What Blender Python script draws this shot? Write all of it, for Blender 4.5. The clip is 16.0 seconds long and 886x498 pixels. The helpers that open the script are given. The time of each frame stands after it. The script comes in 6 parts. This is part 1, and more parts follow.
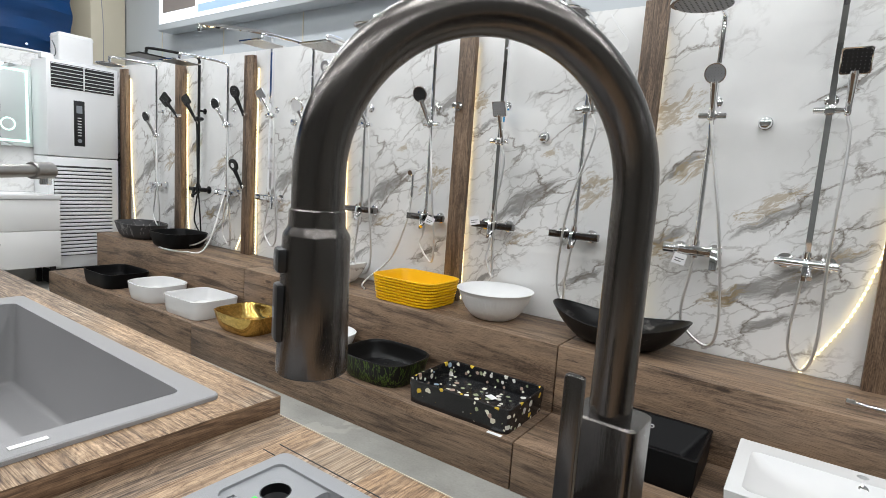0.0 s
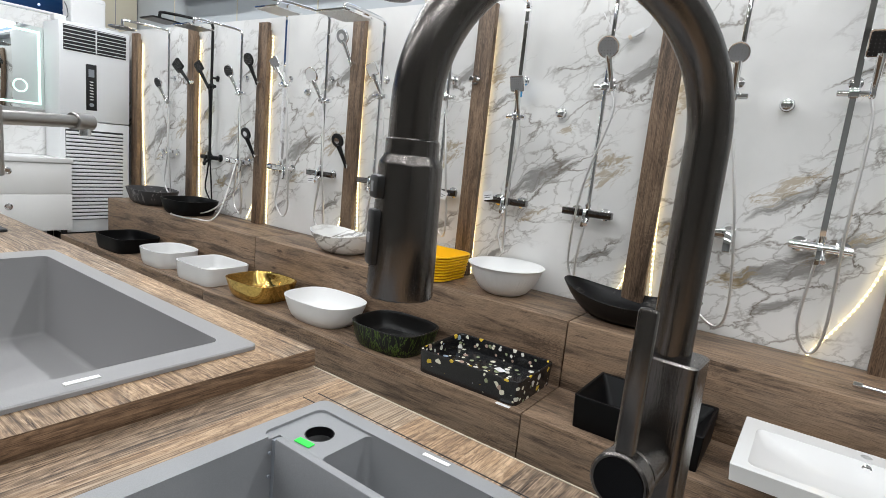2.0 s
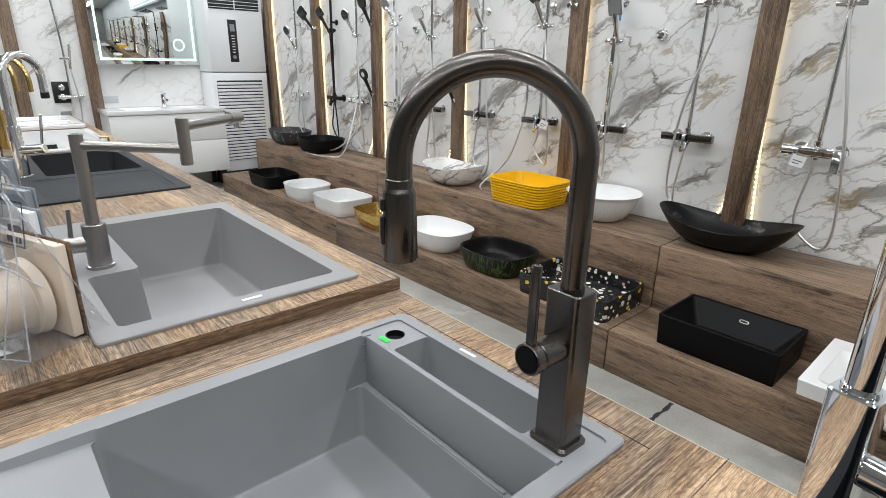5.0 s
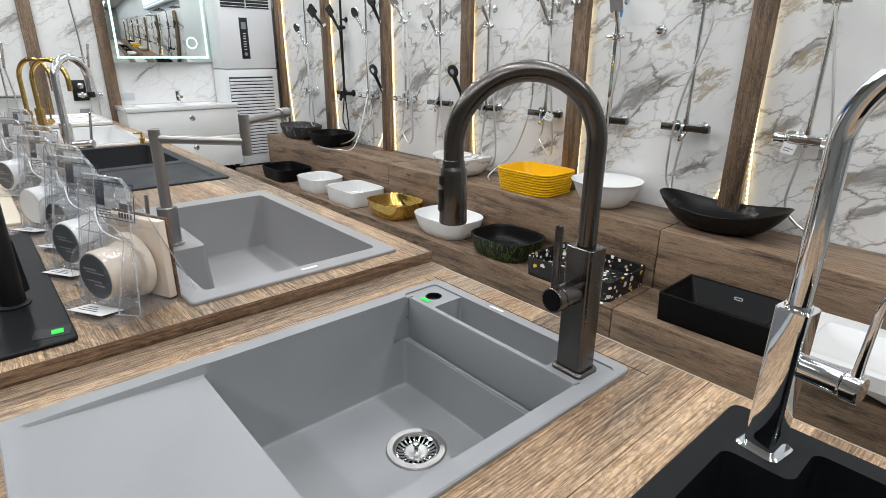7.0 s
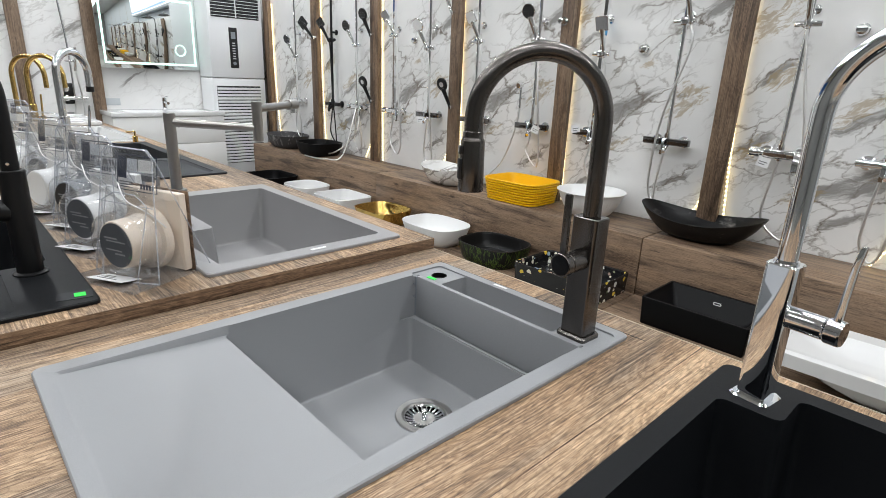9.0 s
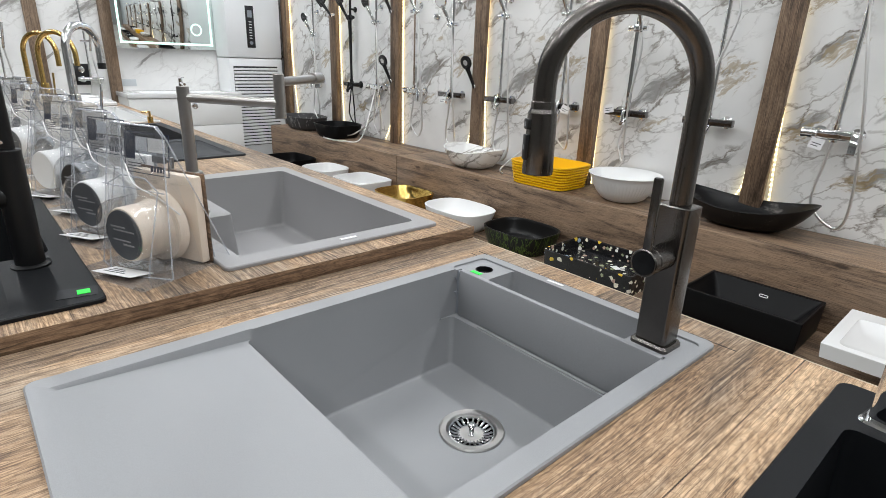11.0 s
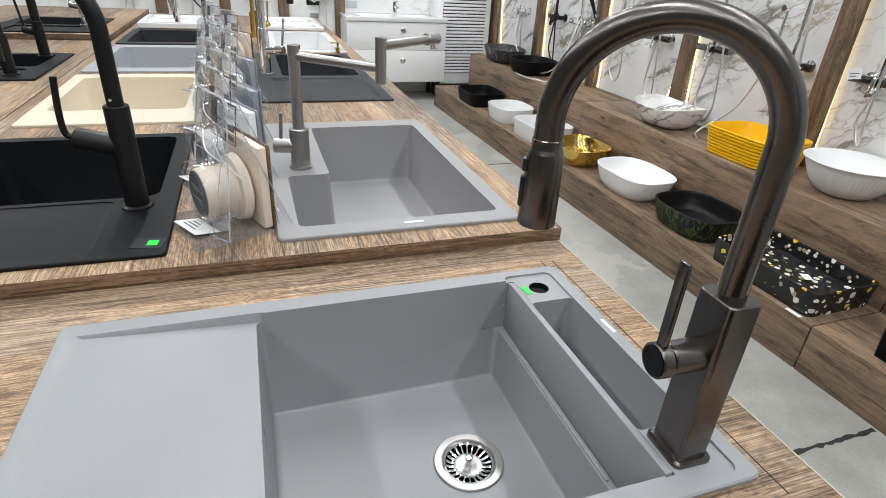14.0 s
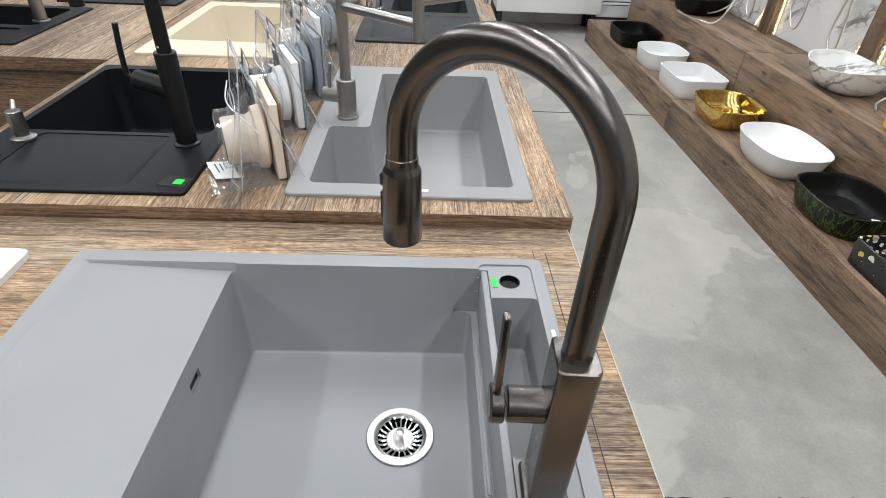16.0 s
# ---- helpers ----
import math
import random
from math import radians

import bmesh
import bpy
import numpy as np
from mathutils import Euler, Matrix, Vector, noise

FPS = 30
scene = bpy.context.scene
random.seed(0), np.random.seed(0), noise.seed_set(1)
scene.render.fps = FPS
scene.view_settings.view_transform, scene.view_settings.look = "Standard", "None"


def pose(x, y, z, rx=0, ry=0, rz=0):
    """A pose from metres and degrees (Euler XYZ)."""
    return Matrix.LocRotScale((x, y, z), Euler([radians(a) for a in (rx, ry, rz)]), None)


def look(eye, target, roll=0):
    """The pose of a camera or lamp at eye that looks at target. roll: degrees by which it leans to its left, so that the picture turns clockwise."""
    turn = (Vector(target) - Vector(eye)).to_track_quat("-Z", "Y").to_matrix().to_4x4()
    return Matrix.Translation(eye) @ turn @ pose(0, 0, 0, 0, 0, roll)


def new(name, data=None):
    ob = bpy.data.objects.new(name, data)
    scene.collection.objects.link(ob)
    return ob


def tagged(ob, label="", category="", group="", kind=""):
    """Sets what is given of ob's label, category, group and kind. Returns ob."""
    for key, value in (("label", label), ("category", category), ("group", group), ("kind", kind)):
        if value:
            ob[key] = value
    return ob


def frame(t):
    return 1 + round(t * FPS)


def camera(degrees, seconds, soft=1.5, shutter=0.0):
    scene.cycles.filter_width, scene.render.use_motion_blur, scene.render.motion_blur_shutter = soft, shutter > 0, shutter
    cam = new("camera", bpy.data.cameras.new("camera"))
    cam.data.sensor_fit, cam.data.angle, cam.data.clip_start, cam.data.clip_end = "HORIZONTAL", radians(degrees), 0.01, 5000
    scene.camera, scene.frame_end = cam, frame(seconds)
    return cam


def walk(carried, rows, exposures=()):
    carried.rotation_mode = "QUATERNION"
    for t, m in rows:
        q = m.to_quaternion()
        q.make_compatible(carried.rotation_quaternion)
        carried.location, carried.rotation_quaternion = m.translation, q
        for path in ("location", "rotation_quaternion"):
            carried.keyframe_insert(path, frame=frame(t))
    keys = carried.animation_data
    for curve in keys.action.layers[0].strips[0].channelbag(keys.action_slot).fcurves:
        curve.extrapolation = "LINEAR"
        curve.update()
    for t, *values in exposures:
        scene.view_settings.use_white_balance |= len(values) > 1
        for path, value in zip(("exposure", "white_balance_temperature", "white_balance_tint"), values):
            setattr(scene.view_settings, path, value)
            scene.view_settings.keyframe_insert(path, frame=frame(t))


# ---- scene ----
cam = camera(78.3, 16.0, soft=0.5)
PATH = [
    (0, (0.002, -0.008, 1.292), (-1.148, 1.608, 1.031), 4.0),
    (0.5, (-0.025, -0.026, 1.271), (-1.149, 1.608, 1.016), 5.1),
    (1, (-0.047, -0.031, 1.251), (-1.159, 1.609, 0.984), 5.8),
    (1.5, (-0.051, -0.032, 1.245), (-1.171, 1.599, 0.953), 6.1),
    (2, (-0.026, -0.05, 1.262), (-1.174, 1.553, 0.923), 5.8),
    (2.5, (0.011, -0.076, 1.293), (-1.178, 1.482, 0.894), 5.1),
    (3, (0.046, -0.098, 1.313), (-1.18, 1.414, 0.857), 4.5),
    (3.5, (0.086, -0.12, 1.336), (-1.181, 1.339, 0.818), 3.8),
    (4, (0.139, -0.135, 1.355), (-1.17, 1.263, 0.78), 3.0),
    (4.5, (0.189, -0.149, 1.375), (-1.175, 1.176, 0.755), 2.1),
    (5, (0.244, -0.154, 1.392), (-1.177, 1.094, 0.74), 1.1),
    (7.5, (0.366, -0.372, 1.412), (-1.051, 0.867, 0.738), 0.4),
    (8, (0.386, -0.405, 1.411), (-1.019, 0.868, 0.775), 1.0),
    (8.5, (0.385, -0.417, 1.382), (-1.01, 0.878, 0.767), 1.8),
    (9, (0.366, -0.424, 1.349), (-1.018, 0.887, 0.744), 2.3),
    (11.5, (0.214, -0.332, 1.318), (-1.213, 0.878, 0.612), 2.0),
    (12, (0.229, -0.26, 1.331), (-1.276, 0.83, 0.592), 1.7),
    (12.5, (0.255, -0.191, 1.355), (-1.324, 0.763, 0.582), 1.8),
    (13, (0.265, -0.135, 1.375), (-1.361, 0.699, 0.562), 2.2),
    (13.5, (0.254, -0.117, 1.398), (-1.405, 0.596, 0.538), 2.5),
    (14, (0.241, -0.079, 1.42), (-1.423, 0.528, 0.491), 3.5),
    (14.5, (0.249, 0.009, 1.452), (-1.421, 0.473, 0.455), 3.9),
    (15, (0.257, 0.093, 1.471), (-1.407, 0.422, 0.41), 4.2),
    (15.5, (0.241, 0.174, 1.499), (-1.392, 0.377, 0.363), 4.2),
    (16, (0.238, 0.223, 1.501), (-1.384, 0.294, 0.333), 2.8),
]
walk(cam, [(t, look(eye, target, roll)) for t, eye, target, roll in PATH],
     [(0, -0.08), (2, -0.11), (4.5, -0.08), (9, -0.12), (11.5, -0.06), (13.5, 0.01), (16, 0.06)])

# ---- light ----
world = bpy.data.worlds.new("hall_air")
world.use_nodes = True
world.node_tree.nodes["Background"].inputs[0].default_value = (0.80, 0.88, 1.0, 1)
world.node_tree.nodes["Background"].inputs[1].default_value = 0.25
scene.world = world
scene.view_settings.exposure = 0.0
CEIL = 4.0


def area_lamp(x, y, sx, sy, power, colour=(0.93, 0.97, 1.0)):
    data = bpy.data.lights.new("strip_light", "AREA")
    data.shape, data.size, data.size_y, data.energy, data.color = "RECTANGLE", sx, sy, power, colour
    ob = new("strip_light", data)
    ob.location = (x, y, CEIL - 0.09)
    return ob


for lx in (-5.0, -2.4, 0.2, 2.8):
    for ly in (-2.6, -0.3, 1.75):
        area_lamp(lx, ly, 1.8, 0.16, (35.5 if ly > 1 else 31) * (1.35 if lx < -4 else 1.0))


# ---- materials ----
def nodes_of(name):
    m = bpy.data.materials.new(name)
    m.use_nodes = True
    nt = m.node_tree
    return m, nt, nt.nodes["Principled BSDF"]


def N(nt, kind, **props):
    n = nt.nodes.new(kind)
    for k, v in props.items():
        if k == "op":
            n.operation = v
        elif k == "dims":
            n.noise_dimensions = v
        else:
            n.inputs[k].default_value = v
    return n


def L(nt, a, b):
    nt.links.new(a, b)


def math_node(nt, op, a, b=None, clamp=False):
    n = nt.nodes.new("ShaderNodeMath")
    n.operation, n.use_clamp = op, clamp
    for k, v in enumerate((a, b)):
        if v is None:
            continue
        if isinstance(v, (int, float)):
            n.inputs[k].default_value = v
        else:
            nt.links.new(v, n.inputs[k])
    return n.outputs[0]


def ramp(nt, fac, stops):
    n = nt.nodes.new("ShaderNodeValToRGB")
    el = n.color_ramp.elements
    while len(el) < len(stops):
        el.new(0.5)
    for e, (p, c) in zip(el, stops):
        e.position = p
        e.color = (*c, 1) if len(c) == 3 else c
    nt.links.new(fac, n.inputs[0])
    return n.outputs[0]


def mix_colour(nt, fac, a, b, blend="MIX"):
    n = nt.nodes.new("ShaderNodeMix")
    n.data_type, n.blend_type = "RGBA", blend
    for sock, v in ((n.inputs[0], fac), (n.inputs[6], a), (n.inputs[7], b)):
        if isinstance(v, (int, float)):
            sock.default_value = v
        elif isinstance(v, tuple):
            sock.default_value = (*v, 1)
        else:
            nt.links.new(v, sock)
    return n.outputs[2]


def coords(nt, scale=(1, 1, 1), rot=(0, 0, 0), loc=(0, 0, 0)):
    tc = nt.nodes.new("ShaderNodeTexCoord")
    mp = nt.nodes.new("ShaderNodeMapping")
    mp.inputs["Scale"].default_value, mp.inputs["Rotation"].default_value, mp.inputs["Location"].default_value = scale, rot, loc
    nt.links.new(tc.outputs["Object"], mp.inputs[0])
    return mp.outputs[0]


def noise_fac(nt, vec, scale, detail=4, rough=0.55, distort=0.0):
    n = N(nt, "ShaderNodeTexNoise", Scale=scale, Detail=detail, Roughness=rough, Distortion=distort)
    nt.links.new(vec, n.inputs["Vector"])
    return n.outputs["Fac"]


def bump(nt, bsdf, height, strength, distance=0.001):
    b = N(nt, "ShaderNodeBump", Strength=strength, Distance=distance)
    nt.links.new(height, b.inputs["Height"])
    nt.links.new(b.outputs[0], bsdf.inputs["Normal"])


def plain(name, col, rough=0.45, metal=0.0, var=0.06, scale=9.0, grain=0.0, gscale=350.0, stretch=(1, 1, 1), coat=0.0, rvar=0.06, spec=0.5):
    m, nt, b = nodes_of(name)
    v = coords(nt, stretch)
    big = noise_fac(nt, v, scale, 5)
    fine = noise_fac(nt, v, gscale, 3)
    lo, hi = tuple(c * (1 - var) for c in col), tuple(min(1, c * (1 + var)) for c in col)
    c = mix_colour(nt, big, lo, hi)
    if grain:
        g = ramp(nt, fine, [(0.35, (1 - grain,) * 3), (0.65, (1 + grain * 0.4,) * 3)])
        c = mix_colour(nt, 1.0, c, g, "MULTIPLY")
        bump(nt, b, fine, 0.25, 0.0006)
    L(nt, c, b.inputs["Base Color"])
    r = math_node(nt, "MULTIPLY_ADD", big, rvar * 2)
    nt.nodes[-1].inputs[2].default_value = rough - rvar
    L(nt, r, b.inputs["Roughness"])
    b.inputs["Metallic"].default_value = metal
    b.inputs["Coat Weight"].default_value = coat
    b.inputs["Specular IOR Level"].default_value = spec
    b.inputs["Coat Roughness"].default_value = 0.08
    return m


def wood(name, dark, mid, light, along="x", plank=0.17, rough=0.5, tone=0.35, rustic=0.0, lined=0.2):
    """Rustic oak laminate: printed planks, fibres, flame figure, dark cracks."""
    m, nt, b = nodes_of(name)
    tc = nt.nodes.new("ShaderNodeTexCoord")
    sep = nt.nodes.new("ShaderNodeSeparateXYZ")
    L(nt, tc.outputs["Object"], sep.inputs[0])
    sx, sy, sz = sep.outputs[0], sep.outputs[1], sep.outputs[2]
    a, c1, c2 = {"x": (sx, sy, sz), "y": (sy, sx, sz), "z": (sz, sx, sy)}[along]
    c = math_node(nt, "ADD", c1, c2)
    own = nt.nodes.new("ShaderNodeObjectInfo").outputs["Random"]
    row = math_node(nt, "FLOOR", math_node(nt, "DIVIDE", c, plank))
    wn = nt.nodes.new("ShaderNodeTexWhiteNoise")
    wn.noise_dimensions = "1D"
    L(nt, row, wn.inputs["W"])
    shift = math_node(nt, "ADD", math_node(nt, "MULTIPLY", wn.outputs["Value"], 7.3), math_node(nt, "MULTIPLY", own, 31.0))
    a2 = math_node(nt, "ADD", a, shift)

    def vec(sa, sc):
        cb = nt.nodes.new("ShaderNodeCombineXYZ")
        L(nt, math_node(nt, "MULTIPLY", a2, sa), cb.inputs[0])
        L(nt, math_node(nt, "MULTIPLY", c, sc), cb.inputs[1])
        L(nt, shift, cb.inputs[2])
        return cb.outputs[0]

    fibre = noise_fac(nt, vec(5, 400), 1.0, 6, 0.66, 0.1)
    flame = noise_fac(nt, vec(2.6, 13), 1.0, 4, 0.55, 1.2)
    rings = math_node(nt, "PINGPONG", math_node(nt, "ADD", math_node(nt, "MULTIPLY", flame, 15.0), math_node(nt, "MULTIPLY", fibre, 0.5)), 0.5)
    broad = noise_fac(nt, vec(1.6, 6), 1.0, 4, 0.6)
    cross = noise_fac(nt, vec(70, 60), 1.0, 3, 0.6)
    crack = noise_fac(nt, vec(4.0, 75), 1.0, 6, 0.72, 0.9)
    t = math_node(nt, "ADD", math_node(nt, "MULTIPLY", fibre, 0.60), math_node(nt, "MULTIPLY", rings, 0.26))
    t = math_node(nt, "ADD", t, math_node(nt, "MULTIPLY", broad, tone))
    t = math_node(nt, "ADD", t, math_node(nt, "MULTIPLY", cross, 0.14))
    t = math_node(nt, "ADD", t, math_node(nt, "MULTIPLY", wn.outputs["Value"], 0.10))
    col = ramp(nt, t, [(0.52, dark), (0.69, mid), (0.87, light)])
    ck = ramp(nt, crack, [(0.34, (0.2, 0.18, 0.16)), (0.42, (1, 1, 1))])
    pore = ramp(nt, noise_fac(nt, vec(14, 420), 1.0, 3, 0.6), [(0.36, (0.45, 0.42, 0.4)), (0.5, (1, 1, 1))])
    col = mix_colour(nt, 0.8, col, pore, "MULTIPLY")
    col = mix_colour(nt, 0.85, col, ck, "MULTIPLY")
    # straight dark grain in some stretches, warm scaly figure in others
    patch = math_node(nt, "ADD", noise_fac(nt, vec(1.5, 6.5), 1.0, 3, 0.55, 0.5), math_node(nt, "MULTIPLY", math_node(nt, "SUBTRACT", wn.outputs["Value"], 0.5), 0.22))
    figure = ramp(nt, patch, [(0.49, (0, 0, 0)), (0.58, (1, 1, 1))])
    long_line = ramp(nt, noise_fac(nt, vec(3.2, 150), 1.0, 2, 0.5, 0.3), [(0.36, (0.36, 0.32, 0.29)), (0.42, (1, 1, 1)), (0.60, (1, 1, 1)), (0.68, (1.14, 1.14, 1.14))])
    thin_line = ramp(nt, noise_fac(nt, vec(6.0, 330), 1.0, 1, 0.5, 0.1), [(0.33, (0.52, 0.48, 0.45)), (0.40, (1, 1, 1))])
    line = mix_colour(nt, 1.0, long_line, thin_line, "MULTIPLY")
    col = mix_colour(nt, math_node(nt, "MULTIPLY_ADD", figure, -0.65 * lined), col, line, "MULTIPLY")
    nt.nodes[-2].inputs[2].default_value = lined
    vo = nt.nodes.new("ShaderNodeTexVoronoi")
    vo.feature = "DISTANCE_TO_EDGE"
    vo.inputs["Scale"].default_value = 1.0
    shake = nt.nodes.new("ShaderNodeVectorMath")
    shake.operation = "MULTIPLY_ADD"
    nz = N(nt, "ShaderNodeTexNoise", Scale=1.0, Detail=4.0, Roughness=0.6)
    L(nt, vec(30, 60), nz.inputs["Vector"])
    L(nt, nz.outputs["Color"], shake.inputs[0])
    shake.inputs[1].default_value = (2.6, 2.2, 0.0)
    L(nt, vec(48, 150), shake.inputs[2])
    L(nt, shake.outputs[0], vo.inputs["Vector"])
    scales = ramp(nt, vo.outputs["Distance"], [(0.0, (0.50, 0.43, 0.38)), (0.10, (1.02, 1.0, 0.97)), (0.4, (1.16, 1.12, 1.06))])
    col = mix_colour(nt, math_node(nt, "MULTIPLY", figure, lined * 0.75), col, scales, "MULTIPLY")
    tint = ramp(nt, figure, [(0.0, (0.97, 0.98, 0.99)), (1.0, (1.13, 1.03, 0.90))])
    col = mix_colour(nt, lined, col, tint, "MULTIPLY")
    rift = ramp(nt, noise_fac(nt, vec(3.2, 48), 1.0, 7, 0.7, 0.6), [(0.315, (0.12, 0.10, 0.09)), (0.345, (1, 1, 1))])
    col = mix_colour(nt, lined, col, rift, "MULTIPLY")
    if rustic:
        blot = ramp(nt, noise_fac(nt, vec(1.8, 16), 1.0, 6, 0.68, 0.8), [(0.36, (0.30, 0.28, 0.27)), (0.50, (0.95,) * 3), (0.70, (1.25, 1.22, 1.18))])
        col = mix_colour(nt, rustic, col, blot, "MULTIPLY")
        knot = N(nt, "ShaderNodeTexVoronoi", Scale=1.0)
        L(nt, vec(3.2, 9.5), knot.inputs["Vector"])
        kn = ramp(nt, math_node(nt, "ADD", knot.outputs["Distance"], math_node(nt, "MULTIPLY", broad, 0.25)), [(0.17, (0.22, 0.18, 0.15)), (0.24, (1, 1, 1))])
        col = mix_colour(nt, rustic * 0.9, col, kn, "MULTIPLY")
    L(nt, col, b.inputs["Base Color"])
    L(nt, ramp(nt, fibre, [(0.3, (rough + 0.12,) * 3), (0.7, (rough - 0.06,) * 3)]), b.inputs["Roughness"])
    bump(nt, b, math_node(nt, "ADD", fibre, math_node(nt, "MULTIPLY", crack, 0.6)), 0.35, 0.0015)
    return m


def marble(name, smears, golds, off=0.0, crack=1.0, tilt=33.0):
    """White slab: torn grey smears and gold flecks at set places of the slab (x, z, length, width), thin broken cracks between."""
    m, nt, b = nodes_of(name)
    base = coords(nt)

    def shifted(vec, scale, amount, detail, rough):
        n = N(nt, "ShaderNodeTexNoise", Scale=scale, Detail=detail, Roughness=rough)
        L(nt, vec, n.inputs["Vector"])
        c = nt.nodes.new("ShaderNodeVectorMath")
        c.operation = "SUBTRACT"
        L(nt, n.outputs["Color"], c.inputs[0])
        c.inputs[1].default_value = (0.5, 0.5, 0.5)
        w = nt.nodes.new("ShaderNodeVectorMath")
        w.operation = "MULTIPLY_ADD"
        L(nt, c.outputs[0], w.inputs[0])
        w.inputs[1].default_value = (amount, amount, amount)
        L(nt, vec, w.inputs[2])
        return w.outputs[0]

    warp = shifted(shifted(base, 2.4, 0.17, 3, 0.5), 12.0, 0.055, 5, 0.65)
    turn = nt.nodes.new("ShaderNodeMapping")
    turn.inputs["Rotation"].default_value = (0, radians(tilt), 0)
    L(nt, warp, turn.inputs[0])
    sep = nt.nodes.new("ShaderNodeSeparateXYZ")
    L(nt, turn.outputs[0], sep.inputs[0])

    def streak(su, sw, seed):
        cb = nt.nodes.new("ShaderNodeCombineXYZ")
        L(nt, math_node(nt, "MULTIPLY", sep.outputs[0], su), cb.inputs[0])
        L(nt, math_node(nt, "MULTIPLY", sep.outputs[2], sw), cb.inputs[2])
        cb.inputs[1].default_value = seed + off
        return cb.outputs[0]

    def place(x, z, length, width):
        """1 at the middle of a tilted oval, 0 outside."""
        ca, sa = math.cos(radians(tilt)), math.sin(radians(tilt))
        u0, w0 = x * ca + z * sa, -x * sa + z * ca
        du = math_node(nt, "DIVIDE", math_node(nt, "SUBTRACT", sep.outputs[0], u0), length)
        dw = math_node(nt, "DIVIDE", math_node(nt, "SUBTRACT", sep.outputs[2], w0), width)
        d = math_node(nt, "ADD", math_node(nt, "MULTIPLY", du, du), math_node(nt, "MULTIPLY", dw, dw))
        return math_node(nt, "SUBTRACT", 1.0, d, True)

    def union(items):
        out = None
        for it in items:
            k = place(*it)
            out = k if out is None else math_node(nt, "MAXIMUM", out, k)
        return out

    near = union([(x, z, l * 1.55, w * 2.4) for x, z, l, w in smears])
    core = union(smears)
    torn = noise_fac(nt, streak(4.5, 52, 4.0), 1.0, 7, 0.70, 0.15)
    smear = ramp(nt, math_node(nt, "ADD", torn, math_node(nt, "MULTIPLY", core, 0.38)), [(0.62, (0, 0, 0)), (0.84, (1, 1, 1))])
    smear = math_node(nt, "MULTIPLY", smear, ramp(nt, core, [(0.0, (0, 0, 0)), (0.25, (1, 1, 1))]))
    lone = ramp(nt, noise_fac(nt, streak(1.7, 3.0, 17.0), 1.0, 3, 0.6), [(0.46, (0, 0, 0)), (0.58, (1, 1, 1))])
    gate = math_node(nt, "MAXIMUM", ramp(nt, near, [(0.15, (0, 0, 0)), (0.7, (1, 1, 1))]), math_node(nt, "MULTIPLY", lone, 0.8))
    def fissures(su, sw, seed, width):
        """Thin angular branching cracks."""
        v = nt.nodes.new("ShaderNodeTexVoronoi")
        v.feature = "DISTANCE_TO_EDGE"
        v.inputs["Scale"].default_value = 1.0
        L(nt, shifted(streak(su, sw, seed), 2.6, 0.55, 6, 0.62), v.inputs["Vector"])
        return ramp(nt, v.outputs["Distance"], [(0.0, (1, 1, 1)), (width, (0.45,) * 3), (width * 2.2, (0, 0, 0))])

    lines = math_node(nt, "MAXIMUM", fissures(2.0, 4.6, 1.0, 0.016), math_node(nt, "MULTIPLY", fissures(5.5, 11.0, 9.0, 0.022), 0.55))
    lines = math_node(nt, "MULTIPLY", math_node(nt, "MULTIPLY", lines, gate), 1.0 * crack)
    cloud = noise_fac(nt, turn.outputs[0], 1.9, 5)
    col = ramp(nt, cloud, [(0.3, (0.76, 0.76, 0.75)), (0.7, (0.86, 0.855, 0.845))])
    veil = math_node(nt, "MULTIPLY", math_node(nt, "MULTIPLY", near, torn), 0.18)
    col = mix_colour(nt, veil, col, (0.42, 0.41, 0.40))
    col = mix_colour(nt, math_node(nt, "MULTIPLY", smear, 0.74), col, (0.185, 0.172, 0.16))
    col = mix_colour(nt, lines, col, (0.20, 0.172, 0.145))
    if golds:
        fleck = noise_fac(nt, streak(13, 50, 21.0), 1.0, 6, 0.75, 0.6)
        gm = ramp(nt, math_node(nt, "ADD", fleck, math_node(nt, "MULTIPLY", union(golds), 0.20)), [(0.62, (0, 0, 0)), (0.70, (1, 1, 1))])
        gm = math_node(nt, "MULTIPLY", gm, ramp(nt, union(golds), [(0.0, (0, 0, 0)), (0.3, (0.62,) * 3)]))
        col = mix_colour(nt, gm, col, (0.37, 0.27, 0.13))
    L(nt, col, b.inputs["Base Color"])
    b.inputs["Roughness"].default_value = 0.20
    return m


